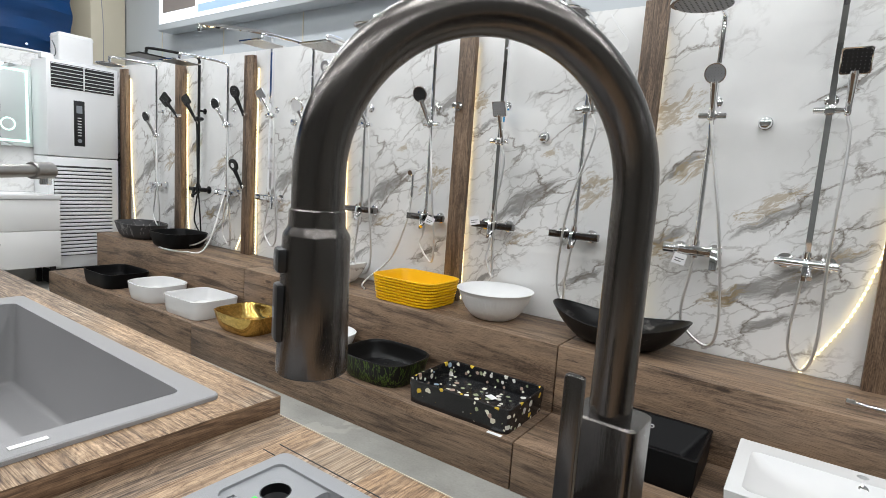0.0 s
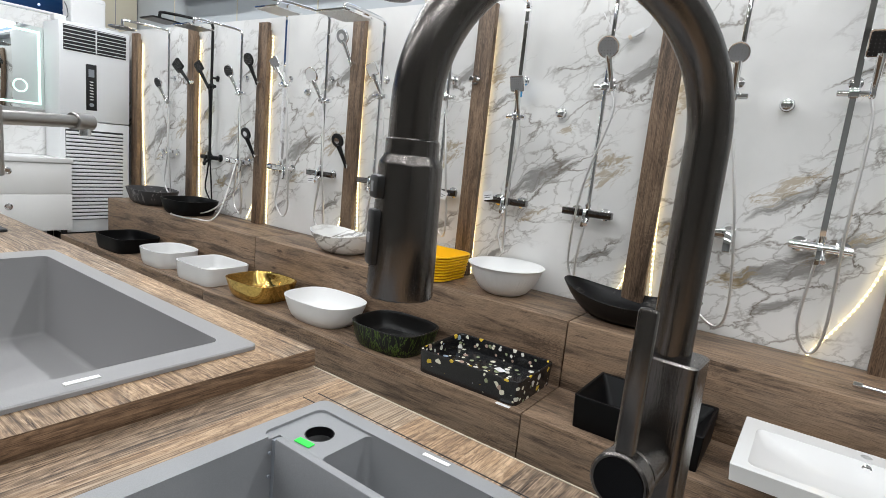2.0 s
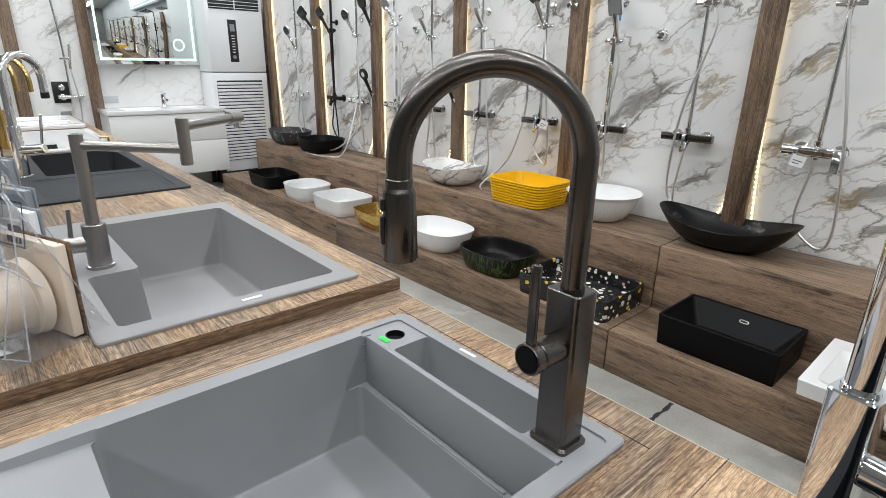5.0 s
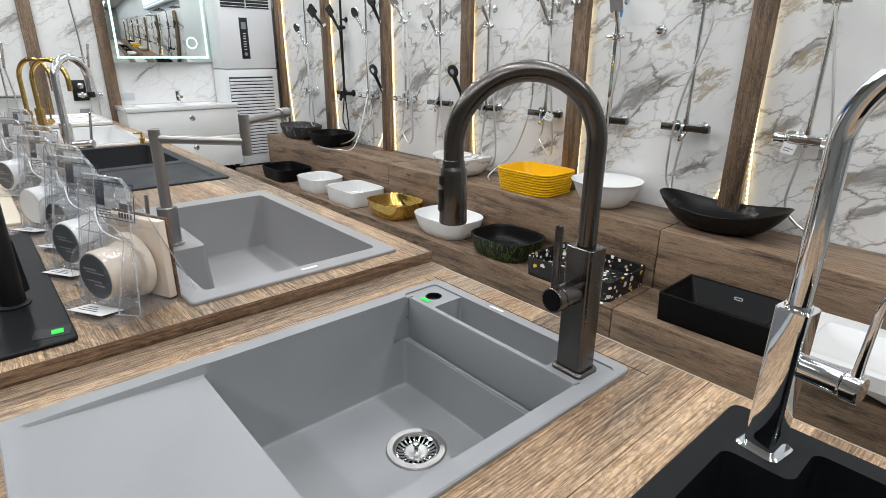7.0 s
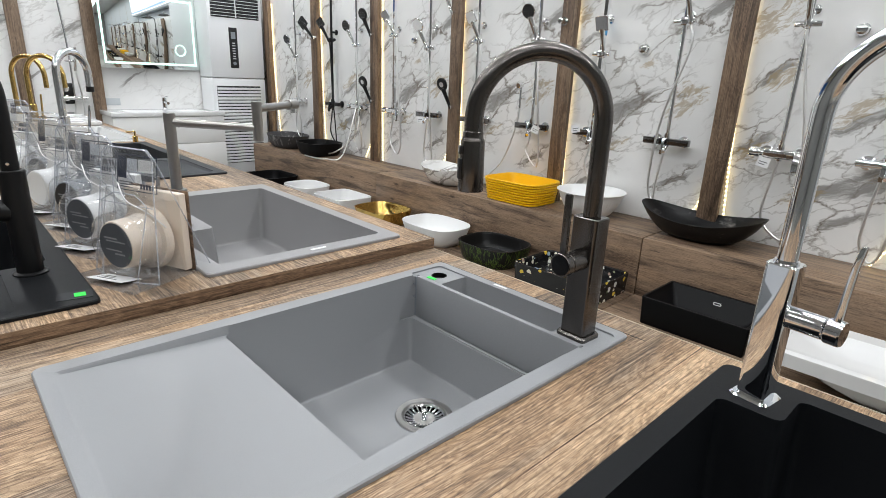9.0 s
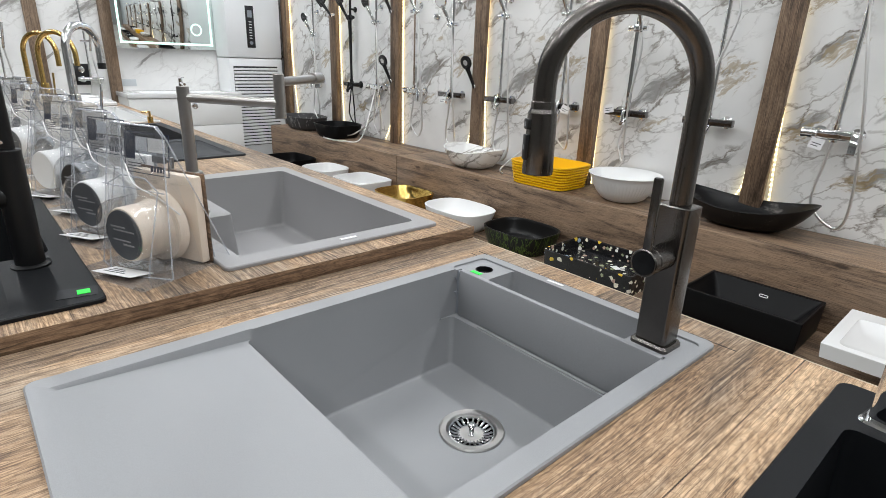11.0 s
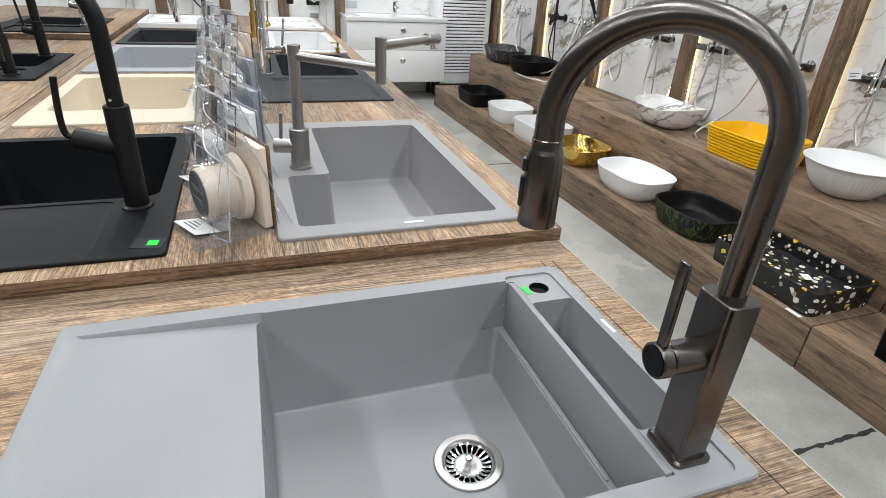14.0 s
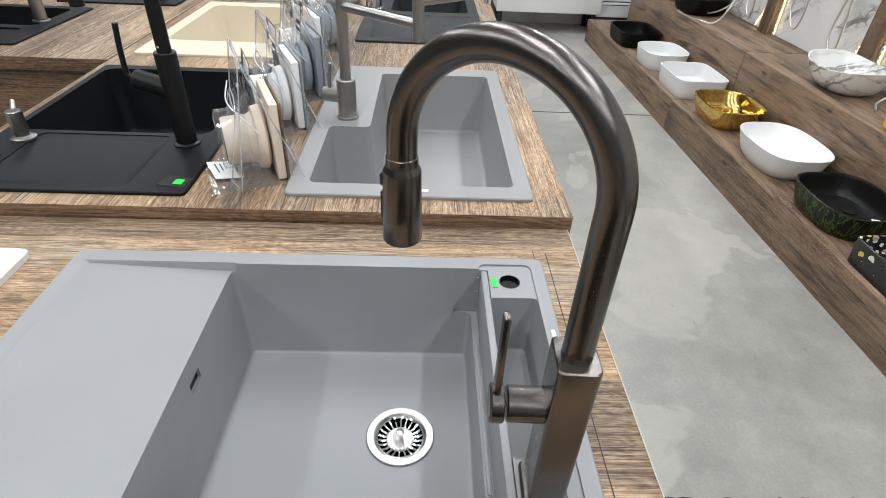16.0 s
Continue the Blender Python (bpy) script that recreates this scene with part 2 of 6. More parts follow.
def terrazzo(name):
    m, nt, b = nodes_of(name)
    v = coords(nt)
    vo = N(nt, "ShaderNodeTexVoronoi", Scale=31.0, Randomness=1.0)
    vo.distance = "EUCLIDEAN"
    L(nt, v, vo.inputs["Vector"])
    sep = nt.nodes.new("ShaderNodeSeparateColor")
    L(nt, vo.outputs["Color"], sep.inputs[0])
    ns = noise_fac(nt, v, 90, 2)
    d = math_node(nt, "ADD", vo.outputs["Distance"], math_node(nt, "MULTIPLY", ns, 0.22))
    size = math_node(nt, "MULTIPLY", sep.outputs[1], 0.66)
    chip = math_node(nt, "LESS_THAN", d, size)
    cc = ramp(nt, sep.outputs[0], [(0.0, (0.78, 0.74, 0.60)), (0.30, (0.75, 0.73, 0.68)), (0.45, (0.30, 0.33, 0.20)), (0.60, (0.74, 0.52, 0.06)),
                                   (0.72, (0.42, 0.30, 0.24)), (0.82, (0.36, 0.46, 0.56)), (0.92, (0.7, 0.68, 0.6))])
    nt.nodes[-1].color_ramp.interpolation = "CONSTANT"
    L(nt, mix_colour(nt, chip, (0.012, 0.012, 0.013), cc), b.inputs["Base Color"])
    b.inputs["Roughness"].default_value = 0.22
    return m


def streaked(name, base_col, vein_col, stretch, scale, level, rough, outside=False):
    """Dark glaze with lighter torn streaks; outside: streaks on the upright sides alone."""
    m, nt, b = nodes_of(name)
    v = coords(nt, stretch)
    f = noise_fac(nt, v, scale, 6, 0.6, 1.5)
    d = math_node(nt, "ABSOLUTE", math_node(nt, "SUBTRACT", noise_fac(nt, v, scale * 0.7, 4, 0.5, 1.0), 0.5))
    k = ramp(nt, d, [(0.0, (1, 1, 1)), (0.02, (0.6,) * 3), (0.05, (0, 0, 0))])
    k = math_node(nt, "MULTIPLY", k, ramp(nt, f, [(level - 0.12, (0, 0, 0)), (level, (1, 1, 1))]) if not outside else 1.0)
    if outside:
        g = nt.nodes.new("ShaderNodeNewGeometry")
        sp = nt.nodes.new("ShaderNodeSeparateXYZ")
        L(nt, g.outputs["Normal"], sp.inputs[0])
        k = math_node(nt, "MULTIPLY", k, math_node(nt, "LESS_THAN", sp.outputs[2], 0.0))
    L(nt, mix_colour(nt, k, base_col, vein_col), b.inputs["Base Color"])
    b.inputs["Specular IOR Level"].default_value = 0.22
    b.inputs["Roughness"].default_value = rough
    return m


def concrete(name):
    m, nt, b = nodes_of(name)
    v = coords(nt)
    big, mid, fine = noise_fac(nt, v, 0.9, 5, 0.6, 0.5), noise_fac(nt, v, 5, 6, 0.65), noise_fac(nt, v, 90, 4)
    t = math_node(nt, "ADD", math_node(nt, "MULTIPLY", big, 0.5), math_node(nt, "MULTIPLY", mid, 0.35))
    t = math_node(nt, "ADD", t, math_node(nt, "MULTIPLY", fine, 0.15))
    col = ramp(nt, t, [(0.34, (0.20, 0.195, 0.175)), (0.5, (0.31, 0.305, 0.28)), (0.66, (0.43, 0.42, 0.385))])
    scr = noise_fac(nt, coords(nt, (2, 16, 1), (0, 0, 0.5)), 1.0, 6, 0.75)
    col = mix_colour(nt, 1.0, col, ramp(nt, scr, [(0.28, (0.62,) * 3), (0.36, (1, 1, 1))]), "MULTIPLY")
    pale = ramp(nt, noise_fac(nt, coords(nt, (1, 1, 1), (0, 0, 0), (3, 1, 0)), 1.3, 4, 0.5, 0.6), [(0.555, (0, 0, 0)), (0.57, (1, 1, 1))])
    col = mix_colour(nt, math_node(nt, "MULTIPLY", pale, 0.35), col, (0.52, 0.50, 0.45))
    wear = noise_fac(nt, coords(nt, (1, 3.5, 1), (0, 0, 0.9)), 7.0, 7, 0.78, 0.4)
    col = mix_colour(nt, 1.0, col, ramp(nt, wear, [(0.30, (0.55, 0.54, 0.52)), (0.37, (1, 1, 1)), (0.64, (1, 1, 1)), (0.72, (1.18, 1.17, 1.14))]), "MULTIPLY")
    speck = noise_fac(nt, v, 38, 3, 0.6)
    col = mix_colour(nt, 0.8, col, ramp(nt, speck, [(0.24, (0.4,) * 3), (0.30, (1, 1, 1))]), "MULTIPLY")
    L(nt, col, b.inputs["Base Color"])
    L(nt, ramp(nt, mid, [(0.3, (0.30,) * 3), (0.7, (0.55,) * 3)]), b.inputs["Roughness"])
    bump(nt, b, mid, 0.15, 0.002)
    return m


def brushed(name, col, rough, stretch=(4, 4, 0.12), contrast=0.05):
    m, nt, b = nodes_of(name)
    f = noise_fac(nt, coords(nt, stretch), 1500, 2, 0.5)
    L(nt, ramp(nt, f, [(0.3, tuple(c * (1 - contrast) for c in col)), (0.7, tuple(c * (1 + contrast) for c in col))]), b.inputs["Base Color"])
    L(nt, ramp(nt, f, [(0.3, (rough + 0.03,) * 3), (0.7, (rough - 0.02,) * 3)]), b.inputs["Roughness"])
    b.inputs["Metallic"].default_value = 1.0
    return m


def emitter(name, col, strength):
    m, nt, b = nodes_of(name)
    b.inputs["Base Color"].default_value = (*col, 1)
    b.inputs["Emission Color"].default_value = (*col, 1)
    b.inputs["Emission Strength"].default_value = strength
    return m


def clear_plastic(name, tint=(0.98, 0.99, 1.0), gloss=0.05, least=0.09, painted_glint=0.03):
    m, nt, b = nodes_of(name)
    out = nt.nodes["Material Output"]
    tr = nt.nodes.new("ShaderNodeBsdfTransparent")
    tr.inputs[0].default_value = (*tint, 1)
    gl = nt.nodes.new("ShaderNodeBsdfGlossy")
    gl.inputs["Roughness"].default_value = gloss
    crease = noise_fac(nt, coords(nt), 14, 4, 0.6)
    bp = N(nt, "ShaderNodeBump", Strength=0.35, Distance=0.01)
    L(nt, crease, bp.inputs["Height"])
    L(nt, bp.outputs[0], gl.inputs["Normal"])
    lw = nt.nodes.new("ShaderNodeLayerWeight")
    lw.inputs["Blend"].default_value = 0.35
    L(nt, bp.outputs[0], lw.inputs["Normal"])
    fr = math_node(nt, "MULTIPLY", math_node(nt, "POWER", lw.outputs["Facing"], 2.0), 0.75)
    mx = nt.nodes.new("ShaderNodeMixShader")
    L(nt, math_node(nt, "ADD", fr, least, True), mx.inputs[0])
    L(nt, tr.outputs[0], mx.inputs[1])
    L(nt, gl.outputs[0], mx.inputs[2])
    # diffuse white mixed in to paint bright highlights on the plastic
    white = nt.nodes.new("ShaderNodeBsdfDiffuse")
    white.inputs[0].default_value = (0.90, 0.92, 0.97, 1)
    glint_mix = nt.nodes.new("ShaderNodeMixShader")
    glint_mix.inputs[0].default_value = painted_glint
    L(nt, mx.outputs[0], glint_mix.inputs[1])
    L(nt, white.outputs[0], glint_mix.inputs[2])
    L(nt, glint_mix.outputs[0], out.inputs[0])
    return m


TOP_Y = wood("oak_top_cross", (0.085, 0.050, 0.030), (0.33, 0.230, 0.150), (0.58, 0.45, 0.325), "y", 0.16, 0.5, 0.4, 0.4, 0.8)
TOP_X = wood("oak_top_long", (0.085, 0.053, 0.033), (0.32, 0.226, 0.149), (0.59, 0.46, 0.33), "x", 0.19, 0.5, 0.4, 0.4, 0.8)
# edge oak, darkened beyond its own tone to paint shade on upright faces
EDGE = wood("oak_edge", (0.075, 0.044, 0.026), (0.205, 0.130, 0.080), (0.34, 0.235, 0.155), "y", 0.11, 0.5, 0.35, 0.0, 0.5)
PLINTH = wood("oak_plinth", (0.030, 0.018, 0.011), (0.112, 0.070, 0.044), (0.27, 0.188, 0.128), "x", 0.33, 0.5, 0.75, 1.0)
TIMBER = wood("oak_timber", (0.075, 0.047, 0.03), (0.185, 0.12, 0.077), (0.31, 0.22, 0.15), "z", 0.4, 0.5, 0.5, 0.8)
TIMBER_END = wood("oak_timber_light", (0.10, 0.062, 0.038), (0.22, 0.15, 0.098), (0.36, 0.26, 0.18), "z", 0.4, 0.5, 0.4, 0.4)
SMEARS_A = [(-0.06, -0.09, 0.28, 0.075), (-0.24, -0.20, 0.20, 0.035), (0.40, 0.48, 0.20, 0.05), (0.28, -0.48, 0.16, 0.03), (-0.42, 0.30, 0.12, 0.025), (-0.30, -0.60, 0.16, 0.025)]
GOLDS_A = [(0.28, -0.03, 0.16, 0.11), (-0.10, -0.30, 0.12, 0.04), (-0.46, 0.44, 0.16, 0.09), (0.02, 0.16, 0.10, 0.03)]
SMEARS_B = [(0.20, -0.31, 0.36, 0.085), (0.02, -0.42, 0.20, 0.04), (0.10, -0.07, 0.22, 0.03), (0.10, -0.56, 0.16, 0.03), (-0.36, -0.22, 0.16, 0.05), (-0.34, 0.12, 0.12, 0.03), (0.30, 0.50, 0.16, 0.02)]
GOLDS_B = [(-0.41, 0.38, 0.20, 0.12), (-0.31, 0.10, 0.12, 0.07), (0.06, -0.03, 0.20, 0.06), (-0.36, -0.25, 0.14, 0.09), (0.30, -0.24, 0.22, 0.04), (-0.08, -0.48, 0.14, 0.05)]
MARBLE = marble("marble_slab", SMEARS_A, GOLDS_A)
MARBLE_B = marble("marble_slab_second", SMEARS_B, GOLDS_B, 5.3)
MARBLE_END = marble("marble_slab_plain", [(0.15, 0.36, 0.24, 0.05), (-0.20, -0.10, 0.22, 0.02), (0.10, -0.75, 0.3, 0.03)], [], 9.1, 0.45)
MARBLE_BOWL = marble("marble_glaze", [(-0.10, 0.07, 0.18, 0.02), (0.12, 0.05, 0.14, 0.015), (0.02, 0.10, 0.20, 0.012)], [], 3.0, 1.0)
CONCRETE = concrete("concrete_floor")
STONE_VEIN = streaked("veined_stone", (0.05, 0.048, 0.05), (0.32, 0.31, 0.30), (3, 3, 1), 5, 0.60, 0.45)
BLACK_VEIN = streaked("black_veined_ceramic", (0.0045, 0.0045, 0.005), (0.16, 0.15, 0.14), (1, 1, 1), 6, 0.72, 0.35)
GREEN_STREAK = streaked("green_streaked_ceramic", (0.007, 0.007, 0.007), (0.085, 0.14, 0.025), (40, 40, 3.0), 2, 0.57, 0.3, True)
TERRAZZO = terrazzo("black_terrazzo")
GREY_STONE = plain("grey_composite", (0.285, 0.29, 0.30), 0.46, 0, 0.05, 5, 0.10, 900)
BEIGE_GREY = plain("warm_grey_composite", (0.29, 0.285, 0.288), 0.46, 0, 0.05, 5, 0.10, 900)
BLACK_STONE = plain("black_composite", (0.0058, 0.0065, 0.008), 0.5, 0, 0.15, 6, 0.25, 800, spec=0.22)
DARK_STONE = plain("anthracite_composite", (0.024, 0.0255, 0.029), 0.55, 0, 0.12, 6, 0.2, 800, spec=0.3)
BEIGE_STONE = plain("beige_composite", (0.68, 0.60, 0.465), 0.5, 0, 0.05, 6, 0.06, 800)
LIGHT_GREY_STONE = plain("light_grey_composite", (0.36, 0.37, 0.39), 0.5, 0, 0.05, 6, 0.08, 800)
CERAMIC = plain("white_ceramic", (0.74, 0.74, 0.74), 0.12, 0, 0.02, 4, coat=0.3)
MATT_WHITE = plain("matt_white_ceramic", (0.80, 0.80, 0.80), 0.38, 0, 0.02, 4)
MATT_BLACK = plain("matt_black_ceramic", (0.0035, 0.0035, 0.004), 0.42, 0, 0.2, 8, spec=0.13)
YELLOW = plain("yellow_ceramic", (0.86, 0.50, 0.008), 0.34, 0, 0.04, 6)
GOLD = plain("gold_glaze", (0.74, 0.51, 0.15), 0.13, 1.0, 0.15, 12, 0.25, 55)
GOLD_BRUSHED = plain("brushed_gold", (0.66, 0.46, 0.17), 0.25, 1.0, 0.08, 12)
CHROME = plain("chrome", (0.88, 0.89, 0.91), 0.04, 1.0, 0.03, 10, rvar=0.015)
STEEL = plain("brushed_steel", (0.42, 0.405, 0.39), 0.30, 1.0, 0.04, 5, rvar=0.03)
SATIN = plain("satin_steel", (0.50, 0.49, 0.475), 0.33, 1.0, 0.05, 30, rvar=0.05)
DISC = plain("dark_printed_disc", (0.085, 0.09, 0.10), 0.4, 0, 0.2, 60)
NAVY_INK = plain("navy_print", (0.018, 0.026, 0.055), 0.4, 0, 0.2, 60)
CARD = plain("printed_card", (0.62, 0.65, 0.70), 0.4, 0, 0.25, 60)
GUNMETAL = plain("gunmetal", (0.150, 0.138, 0.130), 0.24, 1.0, 0.04, 4, 0.06, 900, (1, 1, 0.06), rvar=0.03)
BLACK_METAL = plain("black_metal", (0.005, 0.005, 0.0055), 0.4, 0.0, 0.2, 20, spec=0.35)
KNOB_BLACK = plain("knob_black", (0.004, 0.004, 0.0045), 0.18, 0, 0.2, 20, spec=0.25)
BLACK_PLASTIC = plain("black_plastic", (0.012, 0.012, 0.013), 0.3, 0, 0.2, 20)
HOSE = brushed("steel_hose", (0.78, 0.78, 0.77), 0.38, (1, 1, 3))
NOZZLE = plain("grey_rubber", (0.28, 0.28, 0.29), 0.5, 0, 0.2, 120)
AC_WHITE = plain("white_enamel", (0.78, 0.79, 0.80), 0.30, 0, 0.02, 3)
LACQUER = plain("white_lacquer", (0.82, 0.82, 0.81), 0.25, 0, 0.02, 3)
HALL_GREY = plain("grey_cladding", (0.52, 0.55, 0.57), 0.5, 0, 0.04, 2)
UNSEEN_DIM = plain("dim_unseen_wall", (0.22, 0.22, 0.21), 0.6, 0, 0.08, 2)
HALL_BEIGE = plain("beige_paint", (0.66, 0.60, 0.47), 0.6, 0, 0.04, 2)
HALL_WHITE = plain("white_paint", (0.55, 0.55, 0.54), 0.6, 0, 0.04, 2)
# dark plastic, joints and cracks; also painted shade in gaps and grilles
SHADOW_DARK = plain("dark_plastic_and_shade", (0.02, 0.02, 0.022), 0.5, 0, 0.1, 5)
BLUE_TARP = plain("blue_tarpaulin", (0.012, 0.07, 0.22), 0.35, 0, 0.15, 6)
PAPER = plain("white_paper", (0.80, 0.80, 0.80), 0.6, 0, 0.03, 40)
INK = plain("grey_ink", (0.10, 0.10, 0.11), 0.6, 0, 0.1, 40)
GREEN = plain("green_sticker", (0.02, 0.80, 0.07), 0.5, 0, 0.03, 40)
FAN_BEIGE = plain("beige_plastic", (0.74, 0.63, 0.52), 0.38, 0, 0.03, 10)
FAN_WHITE = plain("white_plastic", (0.78, 0.78, 0.78), 0.35, 0, 0.03, 10)
FAN_GREY = plain("grey_plastic", (0.26, 0.28, 0.31), 0.4, 0, 0.05, 10)
BLUE_REFLECTION = plain("blue_reflection", (0.06, 0.32, 0.62), 0.25, 0, 0.1, 10)
CLEAR = clear_plastic("clear_blister", (0.995, 0.997, 1.0))
# folds of the blister, whitened further for their painted highlights
CLEAR_EDGE = clear_plastic("clear_fold_glint", (0.94, 0.96, 1.0), 0.2, 0.2, 0.24)
MIRROR = plain("mirror_glass", (0.86, 0.90, 0.89), 0.02, 1.0, 0.0, 1, rvar=0.0)
LED_WARM = emitter("led_warm", (1.0, 0.82, 0.45), 6.0)
LED_SOFT = emitter("led_rope_body", (1.0, 0.80, 0.45), 0.9)
MIXER_DARK = plain("dark_chrome", (0.20, 0.19, 0.19), 0.15, 1.0, 0.05, 20)
LED_COOL = emitter("led_cool", (0.66, 1.0, 0.88), 0.85)
LAMP_FACE = emitter("lamp_face", (1.0, 0.98, 0.95), 6.0)
SCREEN_WHITE = emitter("sign_white", (0.86, 0.88, 0.95), 0.75)
SCREEN_BLUE = emitter("sign_blue", (0.30, 0.42, 0.75), 0.6)
SCREEN_DARK = emitter("sign_dark", (0.16, 0.14, 0.13), 0.5)


# ---- shapes ----
def shade(bm):
    """Smooth shading, but large flat faces among narrow edge strips stay flat."""
    for fc in bm.faces:
        a = fc.calc_area() * 0.3
        fc.smooth = not all(o.calc_area() < a for e in fc.edges for o in e.link_faces if o is not fc)


def finish(name, bm, material, angle=35):
    me = bpy.data.meshes.new(name)
    bmesh.ops.recalc_face_normals(bm, faces=bm.faces)
    shade(bm)
    bm.to_mesh(me)
    bm.free()
    me.set_sharp_from_angle(angle=radians(angle))
    if material:
        me.materials.append(material)
    return me


def part(name, bm, material, parent, label=""):
    ob = new(name, finish(name, bm, material))
    ob.parent = parent
    if label:
        tagged(ob, label)
    return ob


def thing(name, label, category, m=None, group="", kind=""):
    ob = new(name)
    ob.empty_display_size = 0.05
    if m is not None:
        ob.matrix_basis = m
    return tagged(ob, label, category, group, kind)


def solid(name, bm, material, label, category, m=None, group="", kind=""):
    ob = new(name, finish(name, bm, material))
    if m is not None:
        ob.matrix_basis = m
    return tagged(ob, label, category, group, kind)


def structure(name, bm, material, label=""):
    return tagged(new(name, finish(name, bm, material)), label, "", "", "structure")


def box(x0, x1, y0, y1, z0, z1, bev=0.0, seg=2, bm=None):
    out = bm or bmesh.new()
    r = bmesh.ops.create_cube(out, size=1.0)
    vs = r["verts"]
    for v in vs:
        v.co = Vector((x0 + (v.co.x + 0.5) * (x1 - x0), y0 + (v.co.y + 0.5) * (y1 - y0), z0 + (v.co.z + 0.5) * (z1 - z0)))
    if bev:
        edges = {e for v in vs for e in v.link_edges}
        bmesh.ops.bevel(out, geom=list(edges), offset=bev, segments=seg, affect="EDGES", profile=0.5)
    return out


def rrect(cx, cy, hx, hy, r, k=5):
    pts = []
    r = min(r, hx, hy)
    for sx, sy, a0 in ((1, 1, 0), (-1, 1, 90), (-1, -1, 180), (1, -1, 270)):
        for i in range(k + 1):
            a = radians(a0 + 90 * i / k)
            pts.append((cx + sx * (hx - r) + r * math.cos(a), cy + sy * (hy - r) + r * math.sin(a)))
    return pts


def oval(cx, cy, a, b, e=2.0, n=48):
    pts = []
    for i in range(n):
        t = 2 * math.pi * i / n
        c, s = math.cos(t), math.sin(t)
        pts.append((cx + a * math.copysign(abs(c) ** (2 / e), c), cy + b * math.copysign(abs(s) ** (2 / e), s)))
    return pts


def loft(rings, cap0=True, cap1=True, bm=None):
    """rings: lists of 3D points of one length."""
    out = bm or bmesh.new()
    rows = [[out.verts.new(p) for p in ring] for ring in rings]
    n = len(rows[0])
    for a, b in zip(rows, rows[1:]):
        for i in range(n):
            out.faces.new((a[i], a[(i + 1) % n], b[(i + 1) % n], b[i]))
    if cap0:
        out.faces.new(rows[0][::-1])
    if cap1:
        out.faces.new(rows[-1])
    return out


def up(pts, z):
    return [(x, y, z) for x, y in pts]


def lathe(profile, n=24, m=None, bm=None):
    """profile: (radius, z) pairs, closed with caps."""
    rings = [[(r * math.cos(2 * math.pi * i / n), r * math.sin(2 * math.pi * i / n), z) for i in range(n)] for r, z in profile]
    if m is not None:
        rings = [[tuple(m @ Vector(p)) for p in ring] for ring in rings]
    return loft(rings, True, True, bm)


def rod(a, b, r, n=14, bm=None, r2=None):
    a, b = Vector(a), Vector(b)
    q = (b - a).to_track_quat("Z", "Y").to_matrix().to_4x4()
    h = (b - a).length
    e = min(0.0015, h * 0.1)
    r2 = r if r2 is None else r2
    return lathe([(r - e, 0), (r, e), (r2, h - e), (r2 - e, h)], n, Matrix.Translation(a) @ q, bm)


def spline(pts, per=8):
    pts = [Vector(p) for p in pts]
    ext = [2 * pts[0] - pts[1]] + pts + [2 * pts[-1] - pts[-2]]
    out = []
    for i in range(1, len(ext) - 2):
        p0, p1, p2, p3 = ext[i - 1:i + 3]
        for k in range(per):
            t = k / per
            out.append(0.5 * ((2 * p1) + (p2 - p0) * t + (2 * p0 - 5 * p1 + 4 * p2 - p3) * t * t + (3 * p1 - p0 - 3 * p2 + p3) * t ** 3))
    out.append(pts[-1])
    return out


def sweep(pts, r, n=14, bm=None, shape=None):
    """A tube along points; shape gives the section as (u, v) pairs instead of a circle."""
    pts = [Vector(p) for p in pts]
    sec = shape or [(r * math.cos(2 * math.pi * i / n), r * math.sin(2 * math.pi * i / n)) for i in range(n)]
    rings, u = [], None
    for i, p in enumerate(pts):
        d = (pts[min(i + 1, len(pts) - 1)] - pts[max(i - 1, 0)]).normalized()
        if u is None:
            u = d.cross(Vector((0, 0, 1)) if abs(d.z) < 0.9 else Vector((1, 0, 0))).normalized()
        else:
            u = (u - d * u.dot(d)).normalized()
        v = d.cross(u)
        rings.append([tuple(p + u * a + v * b) for a, b in sec])
    return loft(rings, True, True, bm)


def carve(ob, cutters):
    """Takes the cutters' volumes out of ob's mesh."""
    temp = []
    bpy.context.view_layer.update()
    for bm in cutters:
        bmesh.ops.recalc_face_normals(bm, faces=bm.faces)
        me = bpy.data.meshes.new("cut")
        bm.to_mesh(me)
        bm.free()
        c = new("cut", me)
        c.matrix_basis = ob.matrix_world
        temp.append(c)
        mod = ob.modifiers.new("cut", "BOOLEAN")
        mod.operation, mod.object, mod.solver = "DIFFERENCE", c, "EXACT"
    bpy.context.view_layer.update()
    me = bpy.data.meshes.new_from_object(ob.evaluated_get(bpy.context.evaluated_depsgraph_get()))
    ob.modifiers.clear()
    ob.data = me
    bm = bmesh.new()
    bm.from_mesh(me)
    shade(bm)
    bm.to_mesh(me)
    bm.free()
    me.set_sharp_from_angle(angle=radians(35))
    for c in temp:
        bpy.data.objects.remove(c)
    return ob


def soften(ob, width=0.003, seg=2):
    mod = ob.modifiers.new("edge", "BEVEL")
    mod.width, mod.segments, mod.limit_method, mod.angle_limit = width, seg, "ANGLE", radians(40)
    mod.harden_normals = False
    return ob


